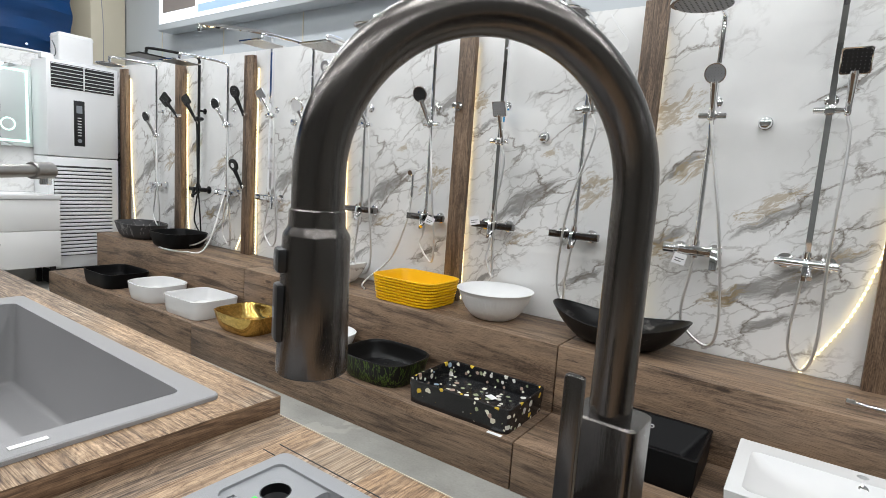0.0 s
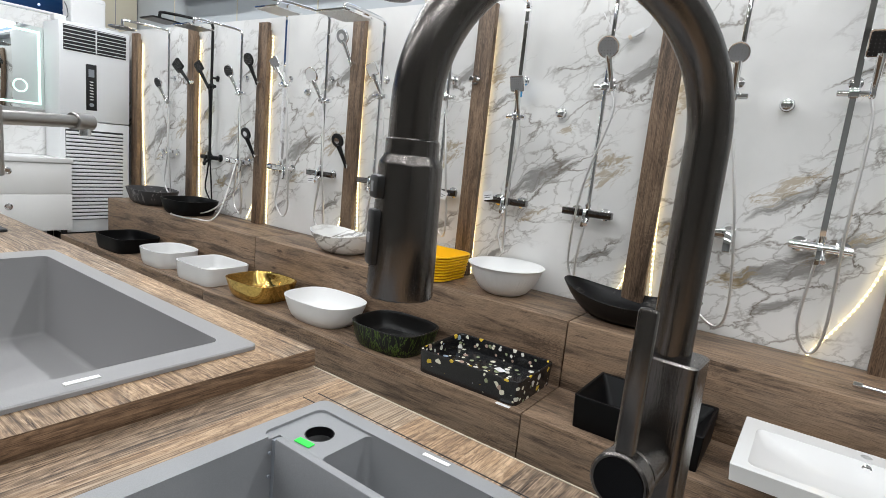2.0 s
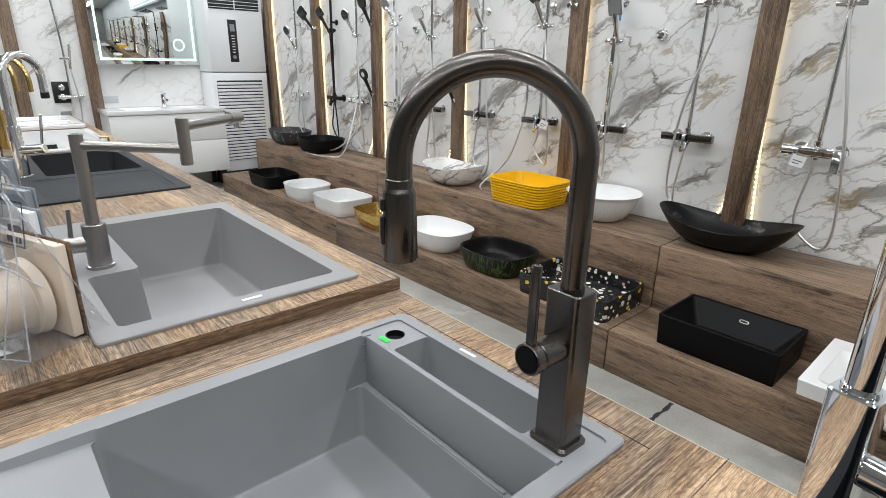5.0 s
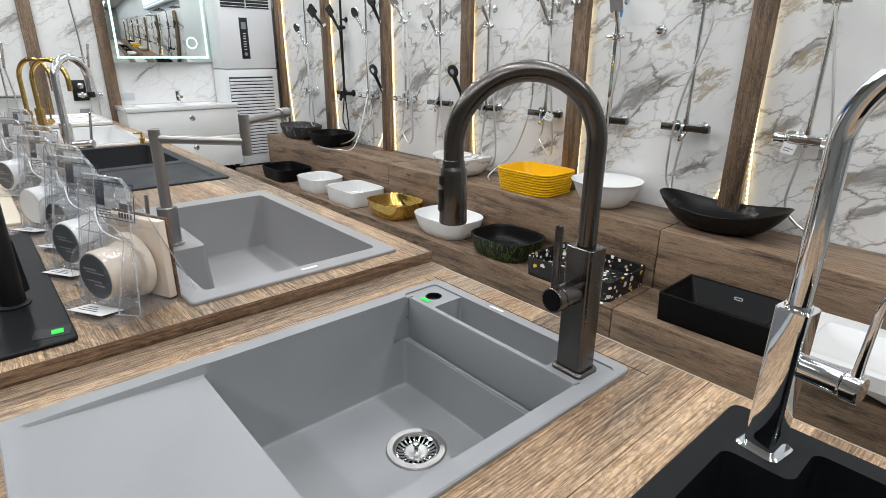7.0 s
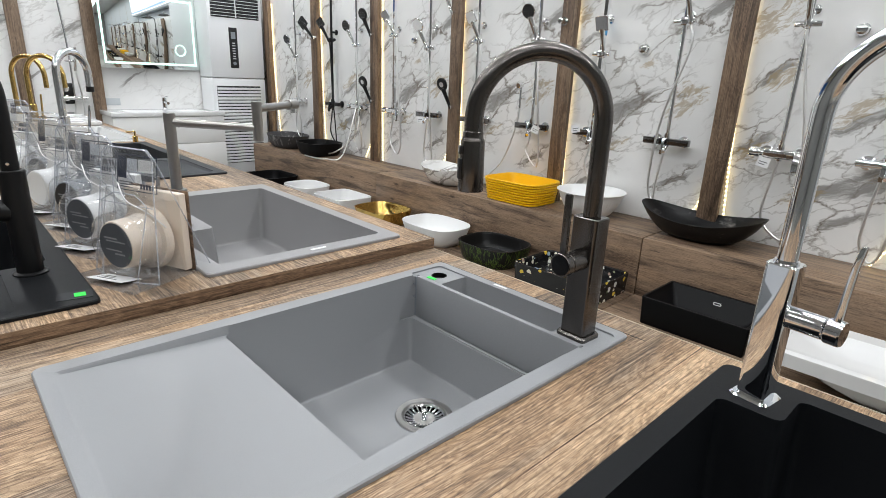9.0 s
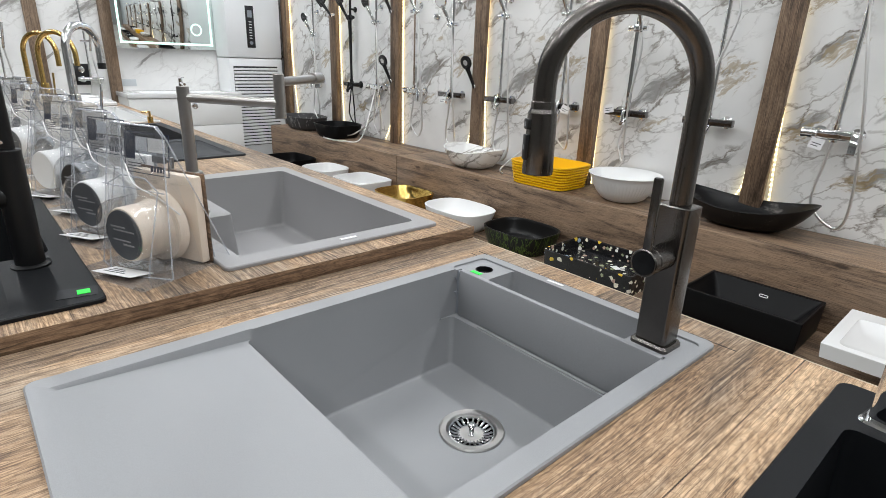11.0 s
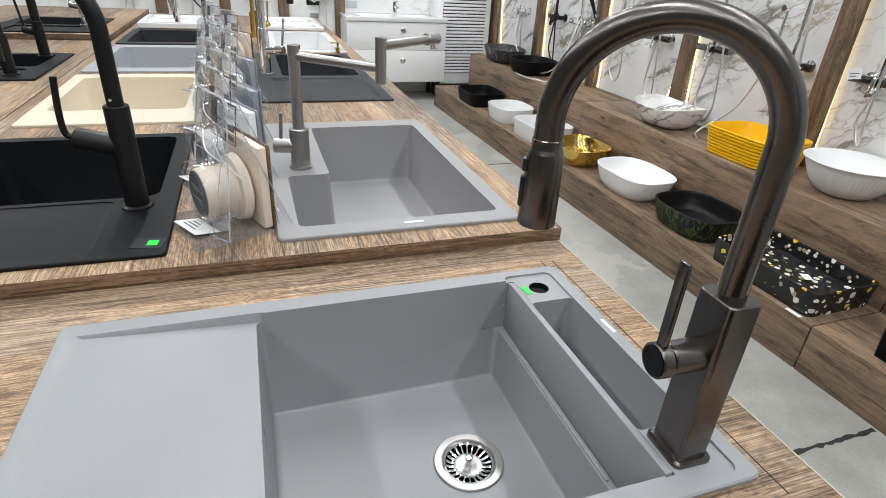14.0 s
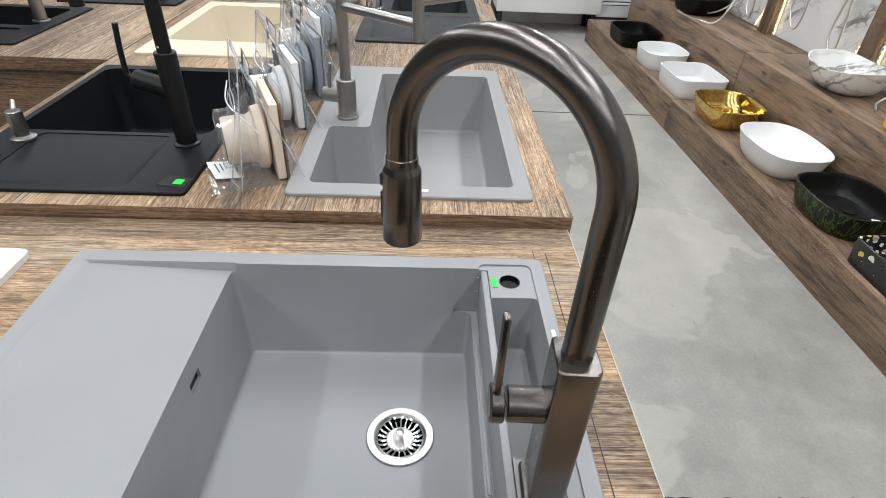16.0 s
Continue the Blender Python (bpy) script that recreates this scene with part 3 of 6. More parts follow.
def pit(cx, cy, hx, hy, r, top, bottom, taper=0.012, fillet=0.02, k=5):
    """The hollow of a bowl: rounded corners, slightly tapered, with a filleted floor."""
    rings = [up(rrect(cx, cy, hx, hy, r, k), top + 0.05), up(rrect(cx, cy, hx, hy, r, k), top)]
    for s in range(4):
        a = radians(90 * s / 3)
        off = taper + fillet * (1 - math.cos(a))
        rings.append(up(rrect(cx, cy, hx - off, hy - off, r, k), bottom + fillet * (1 - math.sin(a))))
    return loft(rings)


def well(corners, r, top, bottom, taper=0.012, fillet=0.012, k=4):
    """The hollow of a bowl of any right-angled outline (corners counter-clockwise), tapered, with a filleted floor."""
    def ring(off, z):
        pts, n = [], len(corners)
        for i in range(n):
            p, a, b = Vector(corners[i]), Vector(corners[i - 1]), Vector(corners[(i + 1) % n])
            d0, d1 = (p - a).normalized(), (b - p).normalized()
            n0, n1 = Vector((-d0.y, d0.x)), Vector((-d1.y, d1.x))
            q = p + (n0 + n1) * off
            turn = d0.x * d1.y - d0.y * d1.x
            c = q - d0 * r + (n0 if turn > 0 else -n0) * r
            a0 = math.atan2(*((q - d0 * r - c).yx))
            for j in range(k + 1):
                a1 = a0 + (math.pi / 2) * (1 if turn > 0 else -1) * j / k
                pts.append((c.x + r * math.cos(a1), c.y + r * math.sin(a1), z))
        return pts

    rings = [ring(0, top + 0.05), ring(0, top)]
    for s in range(4):
        a = radians(90 * s / 3)
        rings.append(ring(taper + fillet * (1 - math.cos(a)), bottom + fillet * (1 - math.sin(a))))
    return loft(rings)


# ---- the hall ----
WALL_Y, END_X, C1, C2 = 2.80, -6.35, 0.912, 0.938
STEP1, STEP2, STEP_Y1, STEP_Y2, STEP_X = 0.215, 0.545, 1.95, 2.35, -5.65
TOP_WALL = 2.19
# the shower display stands 1.2 degrees askew to the counters
SKEW = Matrix.Translation((-0.97, 2.35, 0)) @ Matrix.Rotation(radians(1.2), 4, "Z") @ Matrix.Translation((0.97, -2.35, 0))


def skewed(x, y, z, rx=0, ry=0, rz=0):
    return SKEW @ pose(x, y, z, rx, ry, rz)



structure("floor", box(-9, 5, -6, 3.4, -0.12, 0.0), CONCRETE, "worn grey polished concrete floor")
structure("ceiling", box(-9, 5, -6, 3.4, CEIL, CEIL + 0.1), HALL_WHITE, "white hall ceiling")
# two unseen walls, kept dark to cut bounce and darken chrome reflections
structure("wall_south", box(-9, 5, -6.15, -6.0, 0, CEIL), UNSEEN_DIM, "unseen dark grey wall added to cut bounce light")
structure("wall_east", box(5.0, 5.15, -6, 3.4, 0, CEIL), UNSEEN_DIM, "unseen dark grey wall added to cut bounce light")
structure("wall_west", box(-9.15, -9.0, -6, 3.4, 0, CEIL), HALL_BEIGE, "beige hall wall behind the display")
wall_n = structure("wall_north", box(-9, 5, 3.1, 3.25, 0, CEIL), HALL_GREY, "light grey panelled hall wall")
for sx in np.arange(-8.4, 4.8, 1.15):
    part("joint", box(sx, sx + 0.008, 3.094, 3.1, 1.0, CEIL), HALL_BEIGE, wall_n)
structure("column", box(-7.5, -6.9, 2.72, 3.085, 0, CEIL, 0.01), HALL_BEIGE, "beige painted column")

for lx in (-5.0, -2.4, 0.2, 2.8):
    for ly in (-2.6, -0.3, 1.75):
        lamp = thing("ceiling_light", "long white ceiling lamp, switched on", "lamp", pose(lx, ly, CEIL), "ceiling lamps")
        part("housing", box(-0.94, 0.94, -0.10, 0.10, -0.07, 0.0, 0.006), HALL_WHITE, lamp)
        part("diffuser", box(-0.90, 0.90, -0.08, 0.08, -0.084, -0.072, 0.004), LAMP_FACE, lamp)

# shower wall: marble slabs between timbers
TIMBERS = (-5.965, -4.936, -3.92, -2.877, -1.857, -0.803, 0.241, 1.339)
sw = structure("wall_shower_display", box(-6.45, 2.4, WALL_Y + 0.012, WALL_Y + 0.16, 0, TOP_WALL), HALL_GREY, "display wall behind the marble slabs")
sw.matrix_basis = SKEW
for k, (x0, x1) in enumerate(zip(TIMBERS, TIMBERS[1:] + (2.4,))):
    ob = part("slab", box(-(x1 - x0) / 2 + 0.0015, (x1 - x0) / 2 - 0.0015, 0, 0.012, STEP2 - 1.3, TOP_WALL - 1.3), MARBLE_B if k in (1, 5, 7) else MARBLE, sw, "white marble slab with grey and gold veins")
    ob.location = ((x0 + x1) / 2, WALL_Y, 1.3)
slab_end = part("slab", box(-0.25, 0.25, 0, 0.012, -1.3, TOP_WALL - 1.3), MARBLE, sw)
slab_end.location = (TIMBERS[0] - 0.2515, WALL_Y, 1.3)
for tx in TIMBERS:
    t = thing("timber_post", "dark rustic oak board standing against the marble wall", "wooden board", skewed(tx, WALL_Y, STEP2), "timber boards")
    part("board", box(-0.055, 0.055, -0.062, -0.024, 0, 1.60 + (0.05 if tx > -1 else 0.0), 0.003), TIMBER, t)
    part("batten", box(-0.03, 0.03, -0.024, -0.002, 0.02, 1.55), TIMBER, t)

# end wall with marble
ew = structure("wall_end", box(END_X - 0.16, END_X - 0.0125, -4.2, 2.655, 0, TOP_WALL), HALL_GREY, "display wall behind the marble slabs")
END_T = (-2.75, -1.50, -0.85, -0.25, 0.335, 0.935)
edges_y = (-4.2,) + END_T + (2.02, 2.65)
for y0, y1 in zip(edges_y, edges_y[1:]):
    ob = part("slab", box(-(y1 - y0) / 2 + 0.0015, (y1 - y0) / 2 - 0.0015, 0, 0.012, -1.3, TOP_WALL - 1.3), MARBLE_END, ew)
    ob.matrix_basis = pose(END_X, (y0 + y1) / 2, 1.3, 0, 0, 90)
for ty in END_T:
    t = thing("timber_post", "brown oak board standing against the marble end wall", "wooden board", pose(END_X, ty, 0), "timber boards")
    part("board", box(0.002, 0.04, -0.055, 0.055, 0, 2.16, 0.003), TIMBER_END, t)

# stepped plinth
SEAMS = (STEP_X, -3.375, -0.973, 1.5)
for x0, x1 in zip(SEAMS, SEAMS[1:]):
    p = thing("plinth", "stepped display plinth of dark rustic oak laminate", "plinth", skewed((x0 + x1) / 2, STEP_Y1, 0), "plinth units")
    h = (x1 - x0) / 2 - 0.003
    part("lower_step", box(-h, h, 0, STEP_Y2 - STEP_Y1 - 0.002, 0, STEP1, 0.0025), PLINTH, p)
    part("upper_step", box(-h, h, STEP_Y2 - STEP_Y1, WALL_Y - STEP_Y1 - 0.004, 0, STEP2, 0.0025), PLINTH, p)

# ---- counters ----
S1 = dict(x0=-0.545, x1=-0.045, y0=-0.378, y1=0.435)
S2 = dict(x0=-1.53, x1=-0.712, y0=-0.06, y1=0.445)
SB = dict(x0=-1.46, x1=-0.70, y0=-0.76, y1=-0.25)


def slab_top(name, x0, x1, y0, y1, z, mat, holes, label, thick=0.042, skirt=True):
    t = thing(name, label, "counter", pose(0, 0, 0))
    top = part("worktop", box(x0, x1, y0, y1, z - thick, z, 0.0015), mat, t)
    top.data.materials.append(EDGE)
    # upright faces take the edge oak with its painted-in shade
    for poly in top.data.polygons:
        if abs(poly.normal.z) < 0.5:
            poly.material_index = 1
    carve(top, [box(a + 0.012, b - 0.012, c + 0.012, d - 0.012, z - 0.2, z + 0.1) for a, b, c, d in holes])
    if skirt:
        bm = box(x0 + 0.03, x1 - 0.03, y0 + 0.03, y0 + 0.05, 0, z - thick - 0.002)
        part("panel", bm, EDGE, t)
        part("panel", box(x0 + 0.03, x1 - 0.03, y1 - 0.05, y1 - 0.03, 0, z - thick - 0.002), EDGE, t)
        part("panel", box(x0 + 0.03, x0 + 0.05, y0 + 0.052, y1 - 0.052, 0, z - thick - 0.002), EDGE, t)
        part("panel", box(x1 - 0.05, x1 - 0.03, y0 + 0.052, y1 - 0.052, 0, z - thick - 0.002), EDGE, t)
    return t


def rect(s):
    return (s["x0"], s["x1"], s["y0"], s["y1"])


S4 = dict(x0=0.108, x1=0.888, y0=-0.06, y1=0.470)
S5 = dict(x0=-0.535, x1=-0.34, y0=-0.78, y1=-0.455)
S3 = dict(x0=-2.94, x1=-1.83, y0=-0.05, y1=0.44)
SBE = dict(x0=-2.36, x1=-1.59, y0=-0.74, y1=-0.25)
SG = dict(x0=-3.19, x1=-2.43, y0=-0.74, y1=-0.27)
SD = dict(x0=-3.90, x1=-3.25, y0=-0.75, y1=-0.30)
SR4 = dict(x0=-3.92, x1=-3.02, y0=0.04, y1=0.46)
SL1 = dict(x0=-2.17, x1=-1.64, y0=-1.65, y1=-1.15)
SL2 = dict(x0=-2.90, x1=-2.27, y0=-1.36, y1=-0.86)
SL3 = dict(x0=-4.2, x1=-3.45, y0=-1.42, y1=-0.90)
slab_top("front_counter", -0.657, 1.3, -0.80, 0.506, C1, TOP_Y, [rect(S1), rect(S4), rect(S5)], "light rustic oak laminate counter with inset sinks")
lines = bpy.data.objects["front_counter"]
part("cut_line", box(-0.575, -0.02, 0.4480, 0.4494, C1 - 0.002, C1 + 0.0006), SHADOW_DARK, lines, "thin dark marking line beside the sink")
part("cut_line", box(-0.580, -0.556, 0.4250, 0.4263, C1 - 0.002, C1 + 0.0006), SHADOW_DARK, lines)
part("edge_strip", box(-0.655, 1.298, 0.5060, 0.5072, C1 - 0.042, C1 + 0.0006), HALL_BEIGE, lines, "pale edge banding")
part("seam", box(0.055, 0.0565, -0.79, 0.51, C1 - 0.002, C1 + 0.0005), EDGE, lines)
slab_top("back_counter", -5.0, -0.660, -0.79, 0.515, C2, TOP_X, [rect(S2), rect(SB), rect(S3), rect(SBE), rect(SG), rect(SD), rect(SR4)],
         "long rustic oak laminate counter with two rows of sinks", 0.042)
slab_top("side_counter", -3.395, -1.53, -1.75, -0.794, C2, TOP_X, [rect(SL1), rect(SL2)], "rustic oak side counter with black sinks")
slab_top("raised_counter", -5.0, -3.40, -1.75, -0.794, C2 + 0.03, TOP_X, [rect(SL3)], "raised rustic oak counter with black sinks")


def drain_strainer(parent, x, y, z, r=0.057):
    """Polished rim, satin ring, a basket of thin fingers round a dished centre with a pull knob."""
    d = part("drain", lathe([(r - 0.017, -0.012), (r - 0.001, -0.001), (r, 0.001), (r - 0.002, 0.0035), (r - 0.0125, 0.0030), (r - 0.0145, 0.0), (r - 0.0155, -0.012)], 48), SATIN, parent, "round steel basket strainer")
    d.location = (x, y, z)
    part("seat_ring", lathe([(r - 0.0160, -0.010), (r - 0.0160, -0.0015), (r - 0.0175, 0.0002), (r - 0.0195, -0.0015), (r - 0.0205, -0.010)], 44), CHROME, d)
    # dark disc paints the shade seen between the fingers
    part("sump", lathe([(r - 0.0210, -0.0115), (0.0, -0.0118)], 32), SHADOW_DARK, d, "dark disc for the shaded gap below the basket")
    for i in range(22):
        c = 2 * math.pi * i / 22
        o = part("finger", sweep(spline([(0.0205, 0, -0.0070), (0.029, 0, -0.0066), (0.0365, 0, -0.0028)], 3), 0.0021, 6), CHROME, d)
        o.matrix_basis = Matrix.Rotation(c, 4, "Z")
    part("dish", lathe([(0.0225, -0.0095), (0.0228, -0.0062), (0.019, -0.0055), (0.010, -0.0072), (0.0, -0.0075)], 32), SATIN, d)
    part("knob", lathe([(0.0075, -0.0075), (0.0055, -0.004), (0.0045, 0.006), (0.0068, 0.0085), (0.0066, 0.013), (0.0045, 0.0145), (0.0005, 0.0150)], 20), CHROME, d)
    return d


def sticker(parent, name, x, y, z, w, h, rz, mat, label=""):
    o = part(name, box(-w / 2, w / 2, -h / 2, h / 2, 0, 0.0008), mat, parent, label)
    o.matrix_basis = pose(x, y, z, 0, 0, rz)
    return o


def sink_body(name, label, s, z, mat, depth, cutters, group="inset sinks", rim=0.008, corner=0.012, drain=None):
    """A composite sink let into the worktop: thin rim, deep body, cutters in world metres."""
    t = thing(name, label, "sink", pose((s["x0"] + s["x1"]) / 2, (s["y0"] + s["y1"]) / 2, z), group)
    cx, cy = (s["x0"] + s["x1"]) / 2, (s["y0"] + s["y1"]) / 2
    hx, hy = (s["x1"] - s["x0"]) / 2, (s["y1"] - s["y0"]) / 2
    rings = [up(rrect(0, 0, hx - 0.02, hy - 0.02, 0.02), -depth - 0.012), up(rrect(0, 0, hx - 0.014, hy - 0.014, 0.02), -0.0), up(rrect(0, 0, hx, hy, corner), 0.0005),
             up(rrect(0, 0, hx, hy, corner), rim - 0.002), up(rrect(0, 0, hx - 0.002, hy - 0.002, corner), rim)]
    body = part("body", loft(rings), mat, t)
    for c in cutters:
        bmesh.ops.translate(c, verts=c.verts, vec=(-cx, -cy, -z))
    carve(body, cutters)
    if drain:
        o = part("drain", lathe([(0.057, 0.0005), (0.057, 0.004), (0.048, 0.005), (0.042, 0.002), (0.0, 0.002)], 32), CHROME, t, "round steel drain")
        o.location = (drain[0] - cx, drain[1] - cy, -drain[2])
    return t, cx, cy


# large grey sink with drainboard and side trough
zt = C1 + 0.008
FLOOR1 = C1 - 0.200
t, cx, cy = sink_body("kitchen_sink", "large matt grey composite sink with drainboard and side trough", S1, C1, GREY_STONE, 0.225, [
    pit(-0.294, 0.1025, 0.218, 0.2125, 0.010, zt, FLOOR1, 0.006, 0.005, 3),
    lathe([(0.046, C1 - 0.3), (0.046, C1 - 0.1)], 36, Matrix.Translation((-0.318, 0.191, 0))),
    loft([up(rrect(-0.294, -0.2275, 0.2205, 0.1375, 0.014), zt + 0.04), up(rrect(-0.294, -0.2275, 0.2205, 0.1375, 0.014), zt)] +
         [[(x, y, zt - 0.0045 - 0.0115 * max(0.0, y + 0.345) / 0.235) for x, y in rrect(-0.294, -0.2275 + 0.004, 0.2205 - w, 0.1375 - 0.004, 0.014)] for w in (0.0035,)]),
    box(-0.5125, -0.0755, 0.28, 0.3360, C1 - 0.092, zt + 0.05),
    loft([up(rrect(-0.292, 0.3735, 0.148, 0.0385, 0.008), zt + 0.05), up(rrect(-0.292, 0.3735, 0.148, 0.0385, 0.008), zt - 0.01), up(rrect(-0.292, 0.3715, 0.140, 0.0325, 0.010), C1 - 0.105), up(rrect(-0.292, 0.3715, 0.132, 0.0245, 0.010), C1 - 0.112)]),
    lathe([(0.0175, C1 - 0.1), (0.0175, C1 + 0.05)], 28, Matrix.Translation((-0.482, 0.371, 0))),
    loft([up(rrect(-0.292, 0.366, 0.234, 0.046, 0.012), zt + 0.04), up(rrect(-0.292, 0.366, 0.234, 0.046, 0.012), zt - 0.0035)]),
    box(-0.322, -0.286, -0.130, -0.085, C1 - 0.062, C1 - 0.042),
])
sink1 = t
# black insert paints the shade inside the carved overflow slot
part("overflow_slot", box(-0.3215 - cx, -0.2865 - cx, -0.126 - cy, -0.1135 - cy, -0.0615, -0.0425), BLACK_METAL, t, "dark block standing for the shaded overflow slot")
# black cup set in the tap hole to paint its inner shade
part("tap_hole", lathe([(0.0176, -0.03), (0.0180, 0.0048), (0.0170, 0.0050), (0.0165, -0.006), (0.002, -0.012)], 28, Matrix.Translation((-0.482 - cx, 0.371 - cy, 0))), BLACK_METAL, t, "black cup for the shade in the open tap hole")
part("ledge", box(-0.440 - cx, -0.152 - cx, 0.3148 - cy, 0.3215 - cy, -0.0935, -0.0885, 0.0022), GREY_STONE, t)
part("partition_panel", box(-0.5055 - cx, -0.0775 - cx, 0.3235 - cy, 0.3345 - cy, -0.0915, 0.0072, 0.0022), GREY_STONE, t, "removable grey partition panel")
part("panel_seam", box(-0.5118 - cx, -0.5064 - cx, 0.3250 - cy, 0.3335 - cy, -0.090, 0.0028), FAN_GREY, t)
for zz in (-0.012, -0.042):
    part("screw", rod((-0.5115 - cx, 0.3205 - cy, zz), (-0.5085 - cx, 0.3205 - cy, zz), 0.0022, 10), FAN_GREY, t)
drain_strainer(t, -0.318 - cx, 0.191 - cy, -0.1995)
sticker(t, "green_sticker", -0.478 - cx, 0.3445 - cy, 0.0052, 0.024, 0.010, 4, GREEN, "small bright green sticker")
sticker(t, "paper_label", -0.345 - cx, 0.424 - cy, 0.0082, 0.036, 0.006, 2, PAPER, "small white paper label")

# warm grey sink with a tap ledge
z2 = C2 + 0.008
t, cx, cy = sink_body("kitchen_sink", "matt warm grey composite single bowl sink with a tap ledge", S2, C2, BEIGE_GREY, 0.20, [
    well([(-1.047, -0.018), (-0.758, -0.018), (-0.758, 0.408), (-1.462, 0.408), (-1.462, 0.082), (-1.047, 0.082)], 0.014, z2, C2 - 0.175, 0.012, 0.010)])
sticker(t, "paper_label", -0.735 - cx, 0.21 - cy, 0.0082, 0.009, 0.040, 0, PAPER, "small white paper label")
part("overflow", lathe([(0.013, 0), (0.013, 0.002), (0.008, 0.001), (0.007, -0.004)], 20, Matrix.Translation((-0.86 - cx, -0.005 - cy, -0.07)) @ pose(0, 0, 0, 0, 90, 90)), CHROME, t)

# black sink with drainboard
t, cx, cy = sink_body("kitchen_sink", "matt black composite sink with drainboard, set in the counter", SB, C2, BLACK_STONE, 0.20, [
    pit(-1.20, -0.515, 0.225, 0.225, 0.03, z2, C2 - 0.19, 0.02, 0.02),
    loft([up(rrect(-0.84, -0.52, 0.12, 0.15, 0.02), z2 + 0.03), up(rrect(-0.84, -0.52, 0.12, 0.15, 0.02), z2 - 0.002), up(rrect(-0.84, -0.52, 0.10, 0.14, 0.02), z2 - 0.005)])], drain=(-1.2, -0.52, 0.19))
sticker(t, "clear_tape", -0.745 - cx, -0.283 - cy, 0.0082, 0.055, 0.04, 80, DARK_STONE)
sticker(t, "green_sticker", -0.742 - cx, -0.275 - cy, 0.0092, 0.018, 0.019, 84, GREEN, "bright green price sticker")

# anthracite sink further along
t, cx, cy = sink_body("kitchen_sink", "anthracite composite sink with ribbed drainboard", S3, C2, DARK_STONE, 0.19, [
    pit(-2.60, 0.225, 0.29, 0.17, 0.03, z2, C2 - 0.18, 0.02, 0.02),
    loft([up(rrect(-2.06, 0.20, 0.19, 0.20, 0.02), z2 + 0.03), up(rrect(-2.06, 0.20, 0.19, 0.20, 0.02), z2 - 0.001), up(rrect(-2.06, 0.20, 0.18, 0.19, 0.02), z2 - 0.006)])], drain=(-2.60, 0.22, 0.18))

for s, mat, lab, bx in ((SBE, BEIGE_STONE, "beige composite sink set in the counter", (-2.02, 0.27)), (SG, LIGHT_GREY_STONE, "light grey composite sink set in the counter", (-2.81, 0.30)),
                        (SD, DARK_STONE, "dark grey composite sink set in the counter", (-3.575, 0.27)), (SR4, CERAMIC, "white ceramic sink with a dark block standing for the shaded overflow slot", (-3.47, 0.40))):
    my = (s["y0"] + s["y1"]) / 2
    t, cx, cy = sink_body("kitchen_sink", lab, s, C2, mat, 0.20, [pit(bx[0], my, bx[1], (s["y1"] - s["y0"]) / 2 - 0.045, 0.03, z2, C2 - 0.19, 0.02, 0.02)], drain=(bx[0], my, 0.19))
    if mat is CERAMIC:
        # black block drawn for the shade of an overflow opening
        part("overflow_slot", box(bx[0] - bx[1] - cx - 0.004, bx[0] - bx[1] - cx + 0.018, -0.05, 0.02, -0.100, -0.072, 0.003), BLACK_METAL, t, "dark block standing for the shaded overflow slot")

t, cx, cy = sink_body("kitchen_sink", "deep matt black composite sink with a square tap ledge", S4, C1, BLACK_STONE, 0.22, [
    well([(0.143, -0.025), (0.853, -0.025), (0.853, 0.435), (0.226, 0.435), (0.226, 0.352), (0.143, 0.352)], 0.014, zt, C1 - 0.21, 0.012, 0.02)], corner=0.016, drain=(0.5, 0.15, 0.21))
sink_body("kitchen_sink", "white ceramic sink set in the counter", S5, C1, CERAMIC, 0.15, [pit(-0.437, -0.61, 0.07, 0.13, 0.04, zt + 0.004, C1 - 0.14)], rim=0.014, drain=(-0.437, -0.61, 0.14))
for s, zz in ((SL1, C2), (SL2, C2), (SL3, C2 + 0.03)):
    mx, my = (s["x0"] + s["x1"]) / 2, (s["y0"] + s["y1"]) / 2
    w = (s["x1"] - s["x0"]) / 2
    sink_body("kitchen_sink", "matt black composite sink on the side counter", s, zz, BLACK_STONE, 0.19, [
        pit(mx - w * 0.35, my, w * 0.5, 0.19, 0.03, zz + 0.008, zz - 0.18, 0.02, 0.02),
        loft([up(rrect(mx + w * 0.6, my, w * 0.3, 0.17, 0.02), zz + 0.04), up(rrect(mx + w * 0.6, my, w * 0.3, 0.17, 0.02), zz + 0.002)])], drain=(mx - w * 0.35, my, 0.18))

# white butcher sinks at the far end of the counter
for name, x0, x1, y0, y1, z0, h in (("kitchen_sink", -4.50, -3.96, -0.74, -0.25, C2, 0.04), ("kitchen_sink", -4.66, -3.98, 0.02, 0.46, C2, 0.03)):
    mx, my, hx, hy = (x0 + x1) / 2, (y0 + y1) / 2, (x1 - x0) / 2, (y1 - y0) / 2
    t = thing(name, "glossy white ceramic double bowl sink on the counter", "sink", pose(mx, my, z0), "white sinks")
    b = part("body", loft([up(rrect(0, 0, hx - 0.01, hy - 0.01, 0.02), 0.001), up(rrect(0, 0, hx, hy, 0.025), 0.008), up(rrect(0, 0, hx, hy, 0.025), h - 0.006), up(rrect(0, 0, hx - 0.005, hy - 0.005, 0.025), h)]), CERAMIC, t)
    carve(b, [pit(-hx * 0.48, 0, hx * 0.42, hy - 0.05, 0.04, h, 0.012, 0.01, 0.01), pit(hx * 0.48, 0, hx * 0.42, hy - 0.05, 0.04, h, 0.012, 0.01, 0.01)])


